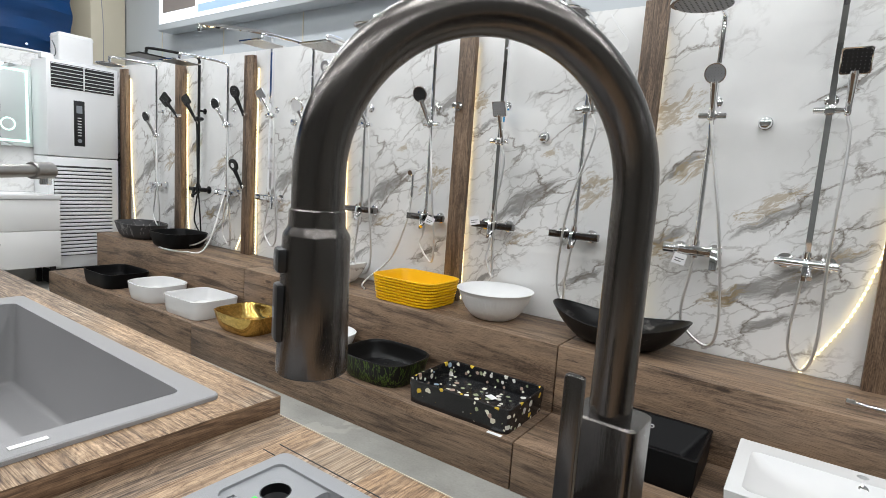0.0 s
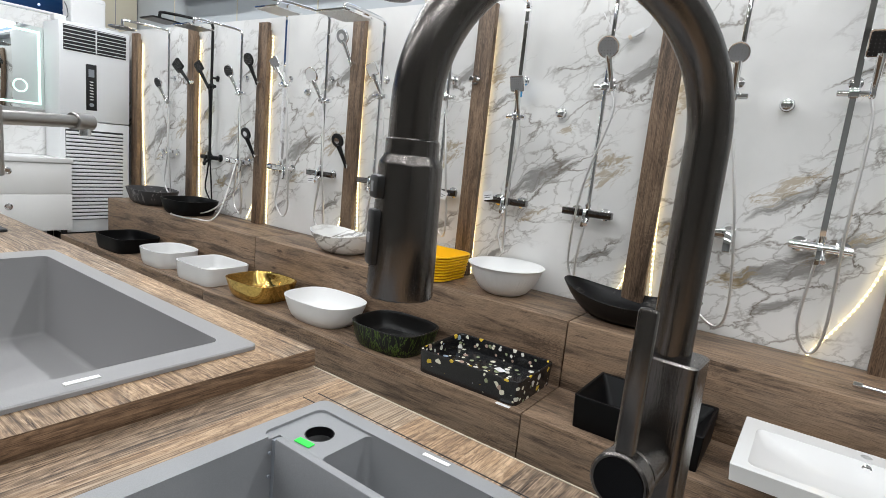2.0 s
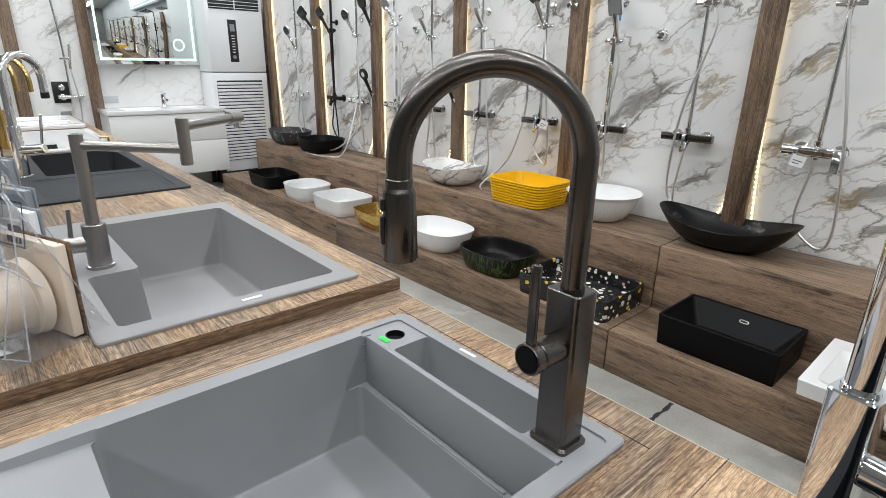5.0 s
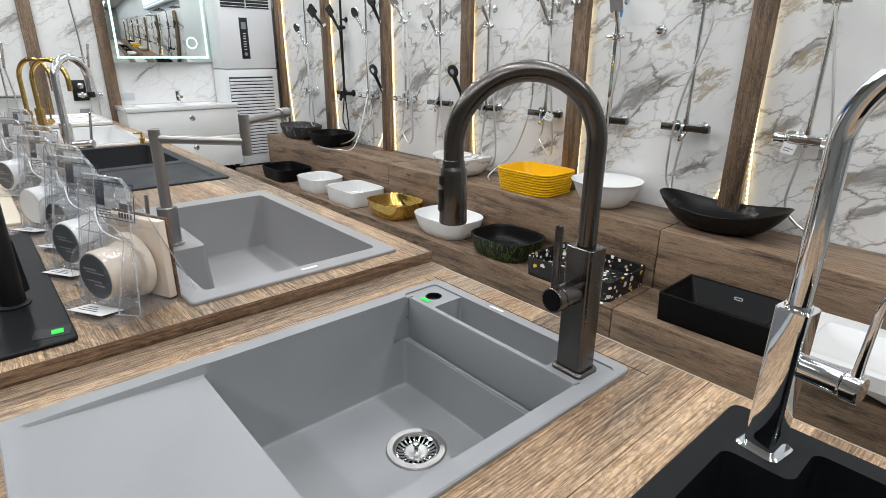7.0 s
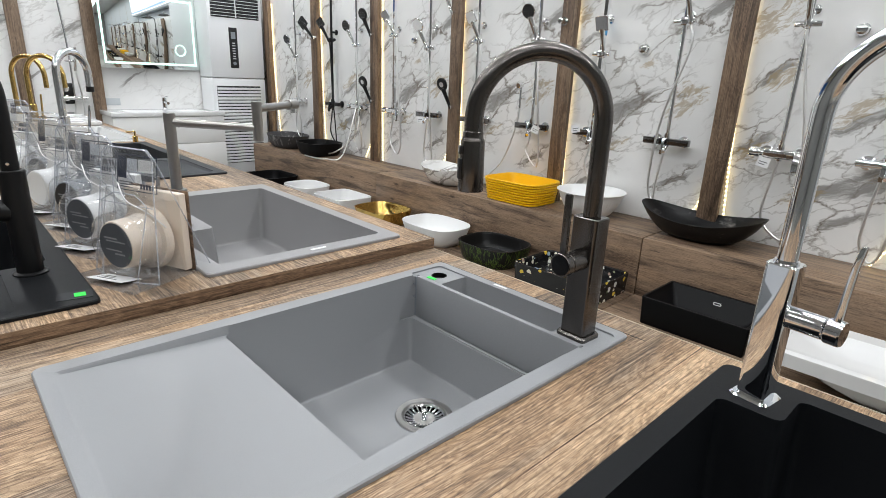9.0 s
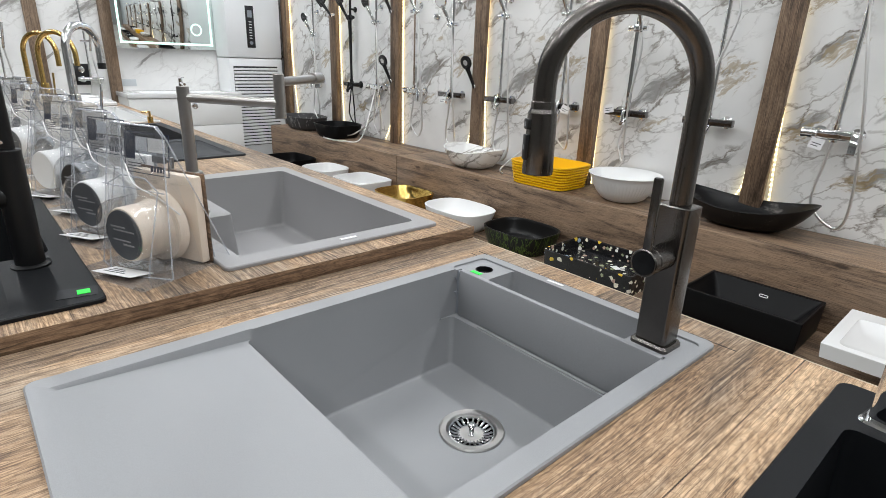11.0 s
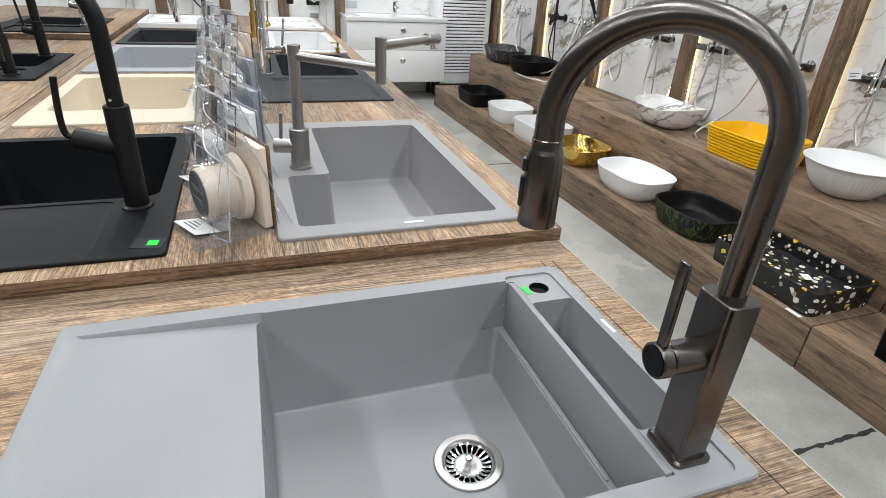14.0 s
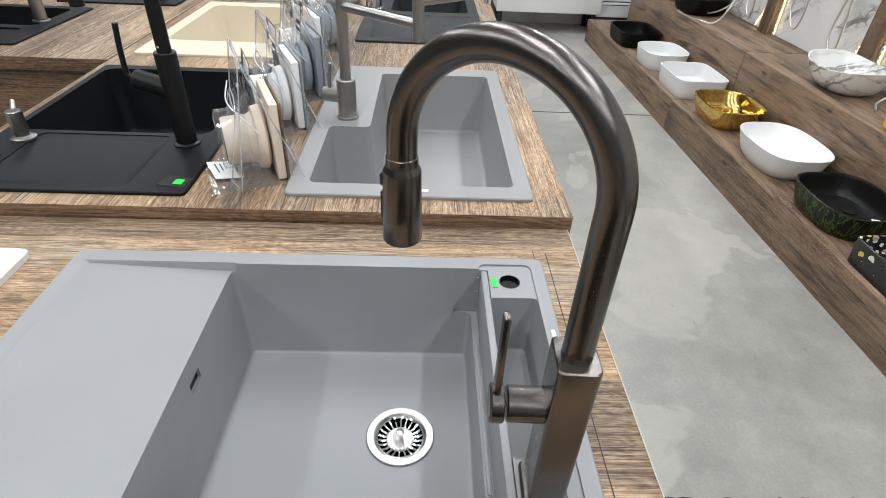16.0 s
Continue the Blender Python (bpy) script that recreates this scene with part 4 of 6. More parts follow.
# ---- taps ----
def arc_pts(base, ang, z0, zc, r, end, n=22, lean=0.0):
    """A gooseneck: straight up from z0 to zc, over a half circle, down to end."""
    bx, by = base
    c, s = math.cos(radians(ang)), math.sin(radians(ang))
    pts = [(bx, by, z0), (bx, by, (z0 + zc) / 2), (bx, by, zc - 0.01)]
    for i in range(n + 1):
        a = math.pi * i / n
        d = r * (1 - math.cos(a))
        pts.append((bx + c * d, by + s * d, zc + r * math.sin(a)))
    d = 2 * r
    pts.append((bx + c * d, by + s * d, end))
    return pts


def pull_out_tap():
    bx, by, z = -0.109, 0.366, C1 + 0.0045
    t = thing("kitchen_tap", "tall brushed gunmetal gooseneck tap with pull-out spray and side lever", "tap", pose(bx, by, z, 0, 0, 0), "taps")
    sp = -127.2
    rot = Matrix.Rotation(radians(-1.5), 4, "Z")

    def turned(bm):
        bmesh.ops.transform(bm, matrix=rot, verts=bm.verts)
        return bm

    part("base_plate", turned(loft([up(rrect(0, 0, 0.030, 0.026, 0.008), 0), up(rrect(0, 0, 0.030, 0.026, 0.008), 0.005), up(rrect(0, 0, 0.0275, 0.0235, 0.007), 0.0085)])), GUNMETAL, t)
    h = 1.135 - z
    part("body", turned(loft([up(rrect(0, 0, 0.0245, 0.0205, 0.006), 0.0085), up(rrect(0, 0, 0.0245, 0.0205, 0.006), h - 0.0015), up(rrect(0, 0, 0.023, 0.019, 0.006), h)])), GUNMETAL, t)
    R, zc = 0.1040, 1.2875 - z
    pts = arc_pts((0, 0), sp, h - 0.004, zc, R, 1.266 - z, 40)
    part("spout", sweep(pts, 0.0148, 28), GUNMETAL, t)
    ex, ey = 2 * R * math.cos(radians(sp)), 2 * R * math.sin(radians(sp))
    sh = part("spray_head", lathe([(0.0140, 1.270 - z), (0.0158, 1.2685 - z), (0.0160, 1.2605 - z), (0.0164, 1.2590 - z), (0.0185, 1.2555 - z), (0.0190, 1.2535 - z), (0.0198, 1.216 - z), (0.0206, 1.1765 - z), (0.0200, 1.1752 - z), (0.0165, 1.177 - z)], 40,
                                  Matrix.Translation((ex, ey, 0))), GUNMETAL, t)
    ba = radians(-117)
    for name, za, zb, w in (("button", 1.2335, 1.2475, 0.0068), ("rocker", 1.194, 1.2275, 0.0062)):
        b = part(name, box(-0.006, 0.0055, -w, w, za - z, zb - z, 0.0022), BLACK_PLASTIC, sh, "black plastic spray button")
        b.matrix_basis = Matrix.Translation((ex + math.cos(ba) * 0.0172, ey + math.sin(ba) * 0.0172, 0)) @ Matrix.Rotation(ba, 4, "Z")
        part("mark", box(0.0055, 0.0058, -0.002, 0.002, (za + zb) / 2 - z - 0.003, (za + zb) / 2 - z + 0.003), NOZZLE, b)
    ka = radians(-92)
    kd = Vector((math.cos(ka), math.sin(ka), 0))
    kz = 1.0625 - z
    part("valve_neck", rod(tuple(kd * 0.012 + Vector((0, 0, kz))), tuple(kd * 0.058 + Vector((0, 0, kz))), 0.0185, 28), GUNMETAL, t)
    k = part("knob", lathe([(0.0188, 0), (0.0198, 0.001), (0.0198, 0.0125), (0.0185, 0.014), (0.017, 0.0135), (0.0, 0.0135)], 32, Matrix.Translation(kd * 0.0605 + Vector((0, 0, kz))) @ kd.to_track_quat("Z", "Y").to_matrix().to_4x4()), GUNMETAL, t)
    lv = box(-0.0065, 0.0065, -0.0038, 0.0038, 0.0, 0.116, 0.0028)
    bmesh.ops.transform(lv, matrix=Matrix.Translation(kd * 0.0685 + Vector((0, 0, kz + 0.002))) @ Matrix.Rotation(ka + math.pi / 2, 4, "Z"), verts=lv.verts)
    part("lever", lv, GUNMETAL, k)
    part("knob_face", lathe([(0.0165, 0), (0.0165, 0.0006), (0.0, 0.0002)], 32, Matrix.Translation(kd * 0.0742 + Vector((0, 0, kz))) @ kd.to_track_quat("Z", "Y").to_matrix().to_4x4()), KNOB_BLACK, k, "glossy black knob face")
    return t


pull_out_tap()


def bend_tap():
    bx, by, z = -1.108, 0.020, C2 + 0.008
    t = thing("kitchen_tap", "brushed steel double-jointed swivel tap with side lever", "tap", pose(bx, by, z), "taps")
    part("body", lathe([(0.028, 0), (0.028, 0.006), (0.0235, 0.007), (0.0235, 0.098), (0.022, 0.100)], 32), STEEL, t)
    part("riser", rod((0, 0, 0.099), (0, 0, 0.292), 0.0135, 24), STEEL, t)
    j = Vector((0.105, 0.180, 0))
    part("arm", sweep(spline([(0, 0, 0.268), tuple(j * 0.5 + Vector((0, 0, 0.263))), tuple(j + Vector((0, 0, 0.258)))], 6), 0.0105, 20), STEEL, t)
    part("joint", rod(tuple(j + Vector((0, 0, 0.224))), tuple(j + Vector((0, 0, 0.324))), 0.0128, 24), STEEL, t)
    e = j + Vector((-0.10, 0.155, 0.0))
    part("spout", sweep([tuple(j + Vector((0, 0, 0.306))), tuple(e + Vector((0, 0, 0.310)))], 0.0105, 20), STEEL, t)
    d = (e - j).normalized()
    tip = part("tip", rod(tuple(e - d * 0.03 + Vector((0, 0, 0.310))), tuple(e + d * 0.012 + Vector((0, 0, 0.310))), 0.0145, 22), STEEL, t)
    part("aerator", rod(tuple(e + Vector((0, 0, 0.300))), tuple(e + Vector((0, 0, 0.286))), 0.009, 16), CHROME, tip)
    kd = Vector((-0.25, -1, 0)).normalized()
    part("valve", rod(tuple(kd * 0.015 + Vector((0, 0, 0.055))), tuple(kd * 0.062 + Vector((0, 0, 0.055))), 0.0185, 24), STEEL, t)
    part("lever", rod(tuple(kd * 0.045 + Vector((0, 0, 0.070))), tuple(kd * 0.040 + Vector((0, 0, 0.135))), 0.0045, 12), STEEL, t)
    return t


bend_tap()


def black_tap():
    bx, by, z = -0.926, -0.324, C2 + 0.008
    t = thing("kitchen_tap", "tall matt black kitchen tap with a slim side lever", "tap", pose(bx, by, z), "taps")
    part("base_plate", lathe([(0.030, 0), (0.030, 0.003), (0.025, 0.006)], 28), BLACK_METAL, t)
    part("body", rod((0, 0, 0.004), (0, 0, 0.205), 0.0225, 28), BLACK_METAL, t)
    part("spout", sweep(arc_pts((0, 0), -112, 0.2, 0.335, 0.105, 0.27, 28), 0.0148, 20), BLACK_METAL, t)
    kd = Vector((-0.15, -1, 0)).normalized()
    part("valve", rod(tuple(kd * 0.01 + Vector((0, 0, 0.125))), tuple(kd * 0.083 + Vector((0, 0, 0.142))), 0.021, 24), BLACK_METAL, t)
    part("lever", sweep(spline([tuple(kd * 0.078 + Vector((0, 0, 0.143))), tuple(kd * 0.098 + Vector((0, 0, 0.150))), tuple(kd * 0.10 + Vector((0, 0, 0.19))), tuple(kd * 0.094 + Vector((0, 0, 0.255)))], 6), 0.006, 12), BLACK_METAL, t)
    part("set_screw", rod((0.0118, -0.004, 0.218), (0.0168, -0.004, 0.218), 0.003, 10), CHROME, t)
    return t


black_tap()


def chrome_tap():
    bx, by, z = 0.177, 0.394, C1 + 0.008
    t = thing("kitchen_tap", "polished chrome gooseneck kitchen tap with side lever", "tap", pose(bx, by, z, 0, 0, -8), "taps")
    part("base_plate", loft([up(rrect(0, 0, 0.0275, 0.0275, 0.010, 3), 0), up(rrect(0, 0, 0.0275, 0.0275, 0.010, 3), 0.004), up(rrect(0, 0, 0.0245, 0.0245, 0.009, 3), 0.0068)]), CHROME, t)
    part("body", loft([up(rrect(0, 0, 0.0195, 0.0195, 0.006, 4), 0.0068), up(rrect(0, 0, 0.0195, 0.0195, 0.006, 4), 0.2055), up(rrect(0, 0, 0.0183, 0.0183, 0.006, 4), 0.2072)]), CHROME, t)
    part("collar", lathe([(0.0150, 0.207), (0.0158, 0.2085), (0.0150, 0.2115)], 32), CHROME, t)
    part("spout", sweep(arc_pts((0, 0), 0, 0.206, 0.40, 0.105, 0.33, 40), 0.0132, 28), CHROME, t)
    part("valve", rod((0.019, 0, 0.135), (0.064, 0, 0.135), 0.0155, 32), CHROME, t)
    k = part("knob", lathe([(0.0165, 0), (0.0175, 0.001), (0.0175, 0.0165), (0.0160, 0.0185), (0.0, 0.0190)], 32, Matrix.Translation((0.0655, 0, 0.135)) @ Matrix.Rotation(radians(90), 4, "Y")), CHROME, t)
    rings = []
    for zz, w, d, dx in ((0.0, 0.0058, 0.0050, 0.0), (0.03, 0.0060, 0.0042, 0.001), (0.075, 0.0066, 0.0036, 0.003), (0.098, 0.0068, 0.0034, 0.0055), (0.102, 0.0060, 0.0026, 0.007)):
        rings.append(up(rrect(0.0745 + dx, 0, d, w, 0.0024, 2), 0.149 + zz))
    part("lever", loft(rings), CHROME, k)
    return t


chrome_tap()


# ---- basins ----
def basin(label, x, y, z, a, b, h, e, foot, mat, rot=0.0, thick=0.012, flare=0.6, group="counter-top basins", saddle=0.0, floor=0.03, inner=None, n=56):
    """A free-standing washbasin; foot: how small the base is; saddle: how far the ends rise above the middle."""
    t = thing("washbasin", label, "washbasin", skewed(x, y, z, 0, 0, rot), group)

    def ring(s, zz, lift=0.0, shrink=0.0, ee=e):
        pts = oval(0, 0, a * s - shrink, b * s - shrink, ee, n)
        return [(px, py, zz + lift * (px / a) ** 2) for px, py in pts]

    rings = []
    steps = 7
    for i in range(steps + 1):
        u = i / steps
        s = foot + (1 - foot) * (u ** flare)
        rings.append(ring(s, h * u, saddle * u))
    rings[0] = ring(foot, 0.0)
    rings.append(ring(1.0, h + 0.002, saddle, thick * 0.35))
    rings.append(ring(1.0, h + 0.001, saddle, thick * 0.75))
    for i in range(steps + 1):
        u = 1 - i / steps
        s = foot + (1 - foot) * (u ** flare)
        zz = floor + (h - 0.004 - floor) * u
        rings.append(ring(s, zz, saddle * u, thick))
    rings.append([(px * 0.25, py * 0.25, floor - 0.004) for px, py, _ in ring(foot, 0)])
    part("bowl", loft(rings), mat, t)
    return t


def add_waste(t, z, mat=CHROME, x=0.0, y=0.0):
    o = part("waste", lathe([(0.030, 0), (0.030, 0.002), (0.024, 0.004), (0.023, 0.002), (0.0, 0.003)], 28), mat, t)
    o.location = (x, y, z)


def ribbed(label, x, y, z, a, b, h, e, ribs):
    """Straight basin with stacked horizontal ribs."""
    t = thing("washbasin", label, "washbasin", skewed(x, y, z), "counter-top basins")
    rings = [up(oval(0, 0, a * 0.86, b * 0.86, e), 0.0)]
    for i in range(ribs):
        z0, z1 = h * 0.94 * i / ribs, h * 0.94 * (i + 1) / ribs
        s = 0.88 + 0.10 * i / ribs
        for f, d in ((0.08, -0.003), (0.3, 0.005), (0.7, 0.005), (0.92, -0.003)):
            rings.append(up(oval(0, 0, a * s + d, b * s + d, e), z0 + (z1 - z0) * f))
    rings += [up(oval(0, 0, a, b, e), h * 0.955), up(oval(0, 0, a, b, e), h - 0.002), up(oval(0, 0, a - 0.003, b - 0.003, e), h), up(oval(0, 0, a - 0.009, b - 0.009, e), h)]
    for k in range(6):
        u = 1 - k / 5
        s = 0.78 + 0.16 * u ** 0.6
        rings.append(up(oval(0, 0, a * s, b * s, e), 0.03 + (h - 0.04) * u))
    part("bowl", loft(rings), YELLOW, t)
    return t


def fluted_bowl(label, x, y, z, r, h):
    t = thing("washbasin", label, "washbasin", skewed(x, y, z), "counter-top basins")
    n, rings = 180, []
    prof = [(0.42, 0.0), (0.47, 0.02), (0.60, 0.12), (0.74, 0.34), (0.84, 0.60), (0.90, 0.80)]
    for s, u in prof:
        rings.append([(r * s * (1 + 0.014 * (i % 3 != 0)) * math.cos(2 * math.pi * i / n), r * s * (1 + 0.014 * (i % 3 != 0)) * math.sin(2 * math.pi * i / n), h * u) for i in range(n)])
    for s, u in ((0.925, 0.86), (0.985, 0.97), (1.0, 0.985), (1.0, 1.0), (0.985, 1.0), (0.90, 0.88), (0.80, 0.58), (0.62, 0.26), (0.40, 0.17), (0.1, 0.16)):
        rings.append([(r * s * math.cos(2 * math.pi * i / n), r * s * math.sin(2 * math.pi * i / n), h * u) for i in range(n)])
    part("bowl", loft(rings), MATT_WHITE, t)
    return t


# upper step
zu, zl = STEP2, STEP1
b = basin("dark grey veined stone basin, leaf shaped", -5.22, 2.55, zu, 0.30, 0.19, 0.135, 2.6, 0.72, STONE_VEIN, -6)
add_waste(b, 0.029, BLACK_METAL)
b = basin("matt black rounded rectangular basin", -4.55, 2.53, zu, 0.225, 0.19, 0.125, 3.6, 0.78, MATT_BLACK)
add_waste(b, 0.030, BLACK_METAL)
b = basin("white basin with grey marble veins, flared", -2.7, 2.56, zu, 0.235, 0.185, 0.120, 2.7, 0.55, MARBLE_BOWL, 0, 0.010, 0.6, saddle=0.03)
add_waste(b, 0.029)
yb = ribbed("bright yellow ribbed rectangular basin", -1.985, 2.555, zu, 0.235, 0.18, 0.150, 5.0, 8)
add_waste(yb, 0.030)
fb = fluted_bowl("matt white round fluted bowl with a flared rim", -1.45, 2.57, zu, 0.212, 0.160)
add_waste(fb, 0.026)
b = basin("matt black boat-shaped basin with raised ends", -0.775, 2.585, zu, 0.325, 0.19, 0.112, 2.1, 0.40, BLACK_VEIN, 4, 0.007, 0.6, saddle=0.058)
add_waste(b, 0.029, BLACK_METAL)
# lower step
b = basin("matt black square basin with rounded corners", -4.83, 2.15, zl, 0.245, 0.185, 0.12, 5.0, 0.9, MATT_BLACK)
add_waste(b, 0.029, BLACK_METAL)
b = basin("glossy white rounded basin", -4.17, 2.15, zl, 0.21, 0.175, 0.125, 3.2, 0.88, CERAMIC)
add_waste(b, 0.030)
b = basin("glossy white rectangular basin with a tap hole", -3.6, 2.16, zl, 0.225, 0.18, 0.125, 6.0, 0.93, CERAMIC)
add_waste(b, 0.030)
b = basin("gold glazed basin with rounded corners", -3.02, 2.15, zl, 0.215, 0.18, 0.125, 3.6, 0.75, GOLD)
add_waste(b, 0.029, GOLD_BRUSHED)
b = basin("matt white pillow-shaped basin", -2.42, 2.16, zl, 0.255, 0.185, 0.135, 2.9, 0.72, MATT_WHITE, 0, 0.008)
sticker(b, "paper_label", -0.06, -0.02, 0.032, 0.06, 0.04, 30, PAPER)
b = basin("matt black basin with green brushed sides", -1.865, 2.16, zl, 0.225, 0.185, 0.125, 3.2, 0.82, GREEN_STREAK)
sticker(b, "paper_label", 0.08, 0.112, 0.032, 0.050, 0.036, -20, PAPER, "small white paper label")
add_waste(b, 0.030, BLACK_METAL, -0.02, 0.05)
b = basin("black terrazzo rectangular basin with coloured chips", -1.288, 2.165, zl, 0.275, 0.19, 0.112, 16.0, 0.975, TERRAZZO, 0, 0.011, 1.0, floor=0.04)
sticker(b, "paper_label", 0.06, 0.045, 0.043, 0.055, 0.038, -25, PAPER, "small white paper label")
sticker(b, "paper_scrap", 0.22, -0.205, 0.001, 0.07, 0.02, 0, PAPER)

# black box basin: sloping inside with a back deck
t = thing("washbasin", "matt black rectangular basin with chrome overflow slot", "washbasin", skewed(-0.53, 2.18, zl), "counter-top basins")
body = part("bowl", loft([up(rrect(0, 0, 0.240, 0.168, 0.01), 0), up(rrect(0, 0, 0.247, 0.173, 0.012), 0.138), up(rrect(0, 0, 0.2455, 0.1715, 0.012), 0.140)]), MATT_BLACK, t)
carve(body, [loft([up(rrect(0, -0.004, 0.236, 0.158, 0.012), 0.2), up(rrect(0, -0.004, 0.236, 0.158, 0.012), 0.138), up(rrect(0, -0.010, 0.222, 0.148, 0.02), 0.118), up(rrect(0, -0.03, 0.17, 0.10, 0.03), 0.040)])])
ovf = part("overflow_ring", loft([up(rrect(0, 0, 0.020, 0.0075, 0.0075), 0), up(rrect(0, 0, 0.020, 0.0075, 0.0075), 0.003), up(rrect(0, 0, 0.0165, 0.0045, 0.0045), 0.003), up(rrect(0, 0, 0.0165, 0.0045, 0.0045), 0.0005)], True, False), SATIN, t, "chrome overflow ring")
ovf.matrix_basis = pose(0.012, 0.124, 0.100, 52, 0, 0)

# white furniture basin, resting on its own bowl, tilted a little
t = thing("washbasin", "white ceramic rectangular furniture basin with a shallow bowl", "washbasin", skewed(0.21, 2.04, zl), "counter-top basins")
body = part("slab", loft([up(rrect(0, 0, 0.385, 0.222, 0.006), 0.118), up(rrect(0, 0, 0.39, 0.226, 0.006), 0.173), up(rrect(0, 0, 0.388, 0.224, 0.006), 0.175)]), CERAMIC, t)
carve(body, [loft([up(rrect(0, -0.025, 0.345, 0.165, 0.03), 0.25), up(rrect(0, -0.025, 0.345, 0.165, 0.03), 0.174), up(rrect(0, -0.03, 0.31, 0.13, 0.06), 0.150), up(rrect(0, -0.03, 0.18, 0.07, 0.06), 0.128)]),
             lathe([(0.017, 0.05), (0.017, 0.3)], 24, Matrix.Translation((-0.02, 0.185, 0)))])
part("under_bowl", loft([up(rrect(0, 0.01, 0.10, 0.07, 0.05), 0.0), up(rrect(0, 0.01, 0.22, 0.12, 0.08), 0.05), up(rrect(0, 0.01, 0.31, 0.17, 0.08), 0.1175)]), CERAMIC, t)
o = part("overflow_ring", lathe([(0.014, 0), (0.014, 0.002), (0.010, 0.003), (0.009, 0.001)], 20), CHROME, t)
o.matrix_basis = pose(-0.02, 0.12, 0.160, 50, 0, 0)

pipe = thing("chrome_pipe", "loose chrome pipe with a hex nut lying on the plinth", "pipe", skewed(0.13, 2.50, zu + 0.011, 0, 0, -8))
part("pipe", rod((0.03, 0, 0), (0.50, 0, 0), 0.009, 16), CHROME, pipe)
part("nut", rod((0, 0, 0), (0.03, 0, 0), 0.0125, 6), CHROME, pipe)


# ---- led ropes beside the timbers ----
def led_rope(tx, side, flare, z_top, off=0.066):
    t = thing("led_rope", "glowing warm white led rope on the marble wall", "light strip", skewed(tx, WALL_Y, STEP2), "led ropes")
    h = min(0.9, z_top * 0.75)
    pts = spline([(side * off, -0.008, z_top), (side * (off + 0.02 * flare), -0.008, h), (side * (off + flare * 0.35), -0.010, h * 0.5), (side * (off + flare), -0.014, 0.006)], 14)
    part("rope", sweep(pts, 0.0045, 8), LED_SOFT, t)
    bm = bmesh.new()
    total, step = 0.0, 0.026
    for a, b in zip(pts, pts[1:]):
        d = (b - a).length
        while total < d:
            p = a.lerp(b, total / d)
            box(p.x - 0.005, p.x + 0.005, p.y - 0.008, p.y - 0.003, p.z - 0.0045, p.z + 0.0045, bm=bm)
            total += step
        total -= d
    tagged(part("glow_core", bm, LED_WARM, t), "", "", "", "stuff")


for k, tx in enumerate(TIMBERS):
    led_rope(tx, 1, (0.10, 0.05, 0.02, 0.05, 0.015, 0.05, 0.03, 0.0)[k], 1.5, 0.066 if k < 3 else 0.036)
led_rope(-0.803, -1, 0.10, 0.24)
led_rope(-3.92, -1, 0.12, 0.42)
led_rope(-2.877, -1, 0.10, 0.46)
led_rope(0.241, -1, 0.22, 0.75, 0.05)


t = thing("led_plug", "small white cable connector hanging beside the timber", "plug", skewed(-0.985, WALL_Y - 0.022, 1.955, 0, -28, 0))
part("body", box(-0.035, 0.030, -0.010, 0.010, -0.011, 0.011, 0.003), FAN_WHITE, t)
part("pin_block", box(-0.052, -0.035, -0.008, 0.008, -0.009, 0.009, 0.002), FAN_BEIGE, t)
part("lead", sweep(spline([(0.030, 0, 0), (0.055, 0.004, 0.004), (0.075, 0.006, 0.040), (0.060, 0.010, 0.12), (0.05, 0.012, 0.21)], 7), 0.003, 8), FAN_WHITE, t)
part("lead", sweep(spline([(-0.052, 0, 0), (-0.085, 0.004, 0.018), (-0.11, 0.006, 0.075), (-0.125, 0.012, 0.19)], 7), 0.0022, 8), FAN_WHITE, t)


# ---- showers ----
def spray(parent, name, m, r, depth, metal, square=False, face=NOZZLE, ring=False):
    """A shower rose: plate with rounded edge, nozzle face below."""
    if square:
        rr = min(0.02, r * 0.2)
        rings = [up(rrect(0, 0, r * 0.97, r * 0.97, rr), 0), up(rrect(0, 0, r, r, rr), 0.002), up(rrect(0, 0, r, r, rr), depth * 0.6), up(rrect(0, 0, r * 0.5, r * 0.5, rr), depth)]
        fr = [up(rrect(0, 0, r * 0.9, r * 0.9, rr), -0.0012), up(rrect(0, 0, r * 0.9, r * 0.9, rr), 0.001)]
        plate, fc = loft(rings), loft(fr)
    else:
        plate = lathe([(r * 0.96, 0), (r, 0.003), (r, depth * 0.45), (r * 0.7, depth * 0.8), (r * 0.25, depth)], 36)
        fc = lathe([(r * 0.88, -0.0012), (r * 0.88, 0.001)], 36)
    p = part(name, plate, metal, parent)
    p.matrix_basis = m
    part("nozzle_face", fc, face, p)
    if ring:
        part("centre", lathe([(r * 0.42, -0.0025), (r * 0.42, 0.001)], 24), CHROME if face is BLACK_PLASTIC else FAN_WHITE, p)
    else:
        bm = bmesh.new()
        rows = 5 if r > 0.07 else 3
        for i in range(-rows, rows + 1):
            for j in range(-rows, rows + 1):
                x, y = i * r * 0.82 / rows, j * r * 0.82 / rows
                if square or x * x + y * y < (r * 0.84) ** 2:
                    box(x - r * 0.025, x + r * 0.025, y - r * 0.025, y + r * 0.025, -0.0025, -0.0008, bm=bm)
        part("nozzles", bm, BLACK_PLASTIC if face is NOZZLE else AC_WHITE if face is FAN_WHITE else NOZZLE, p)
    return p


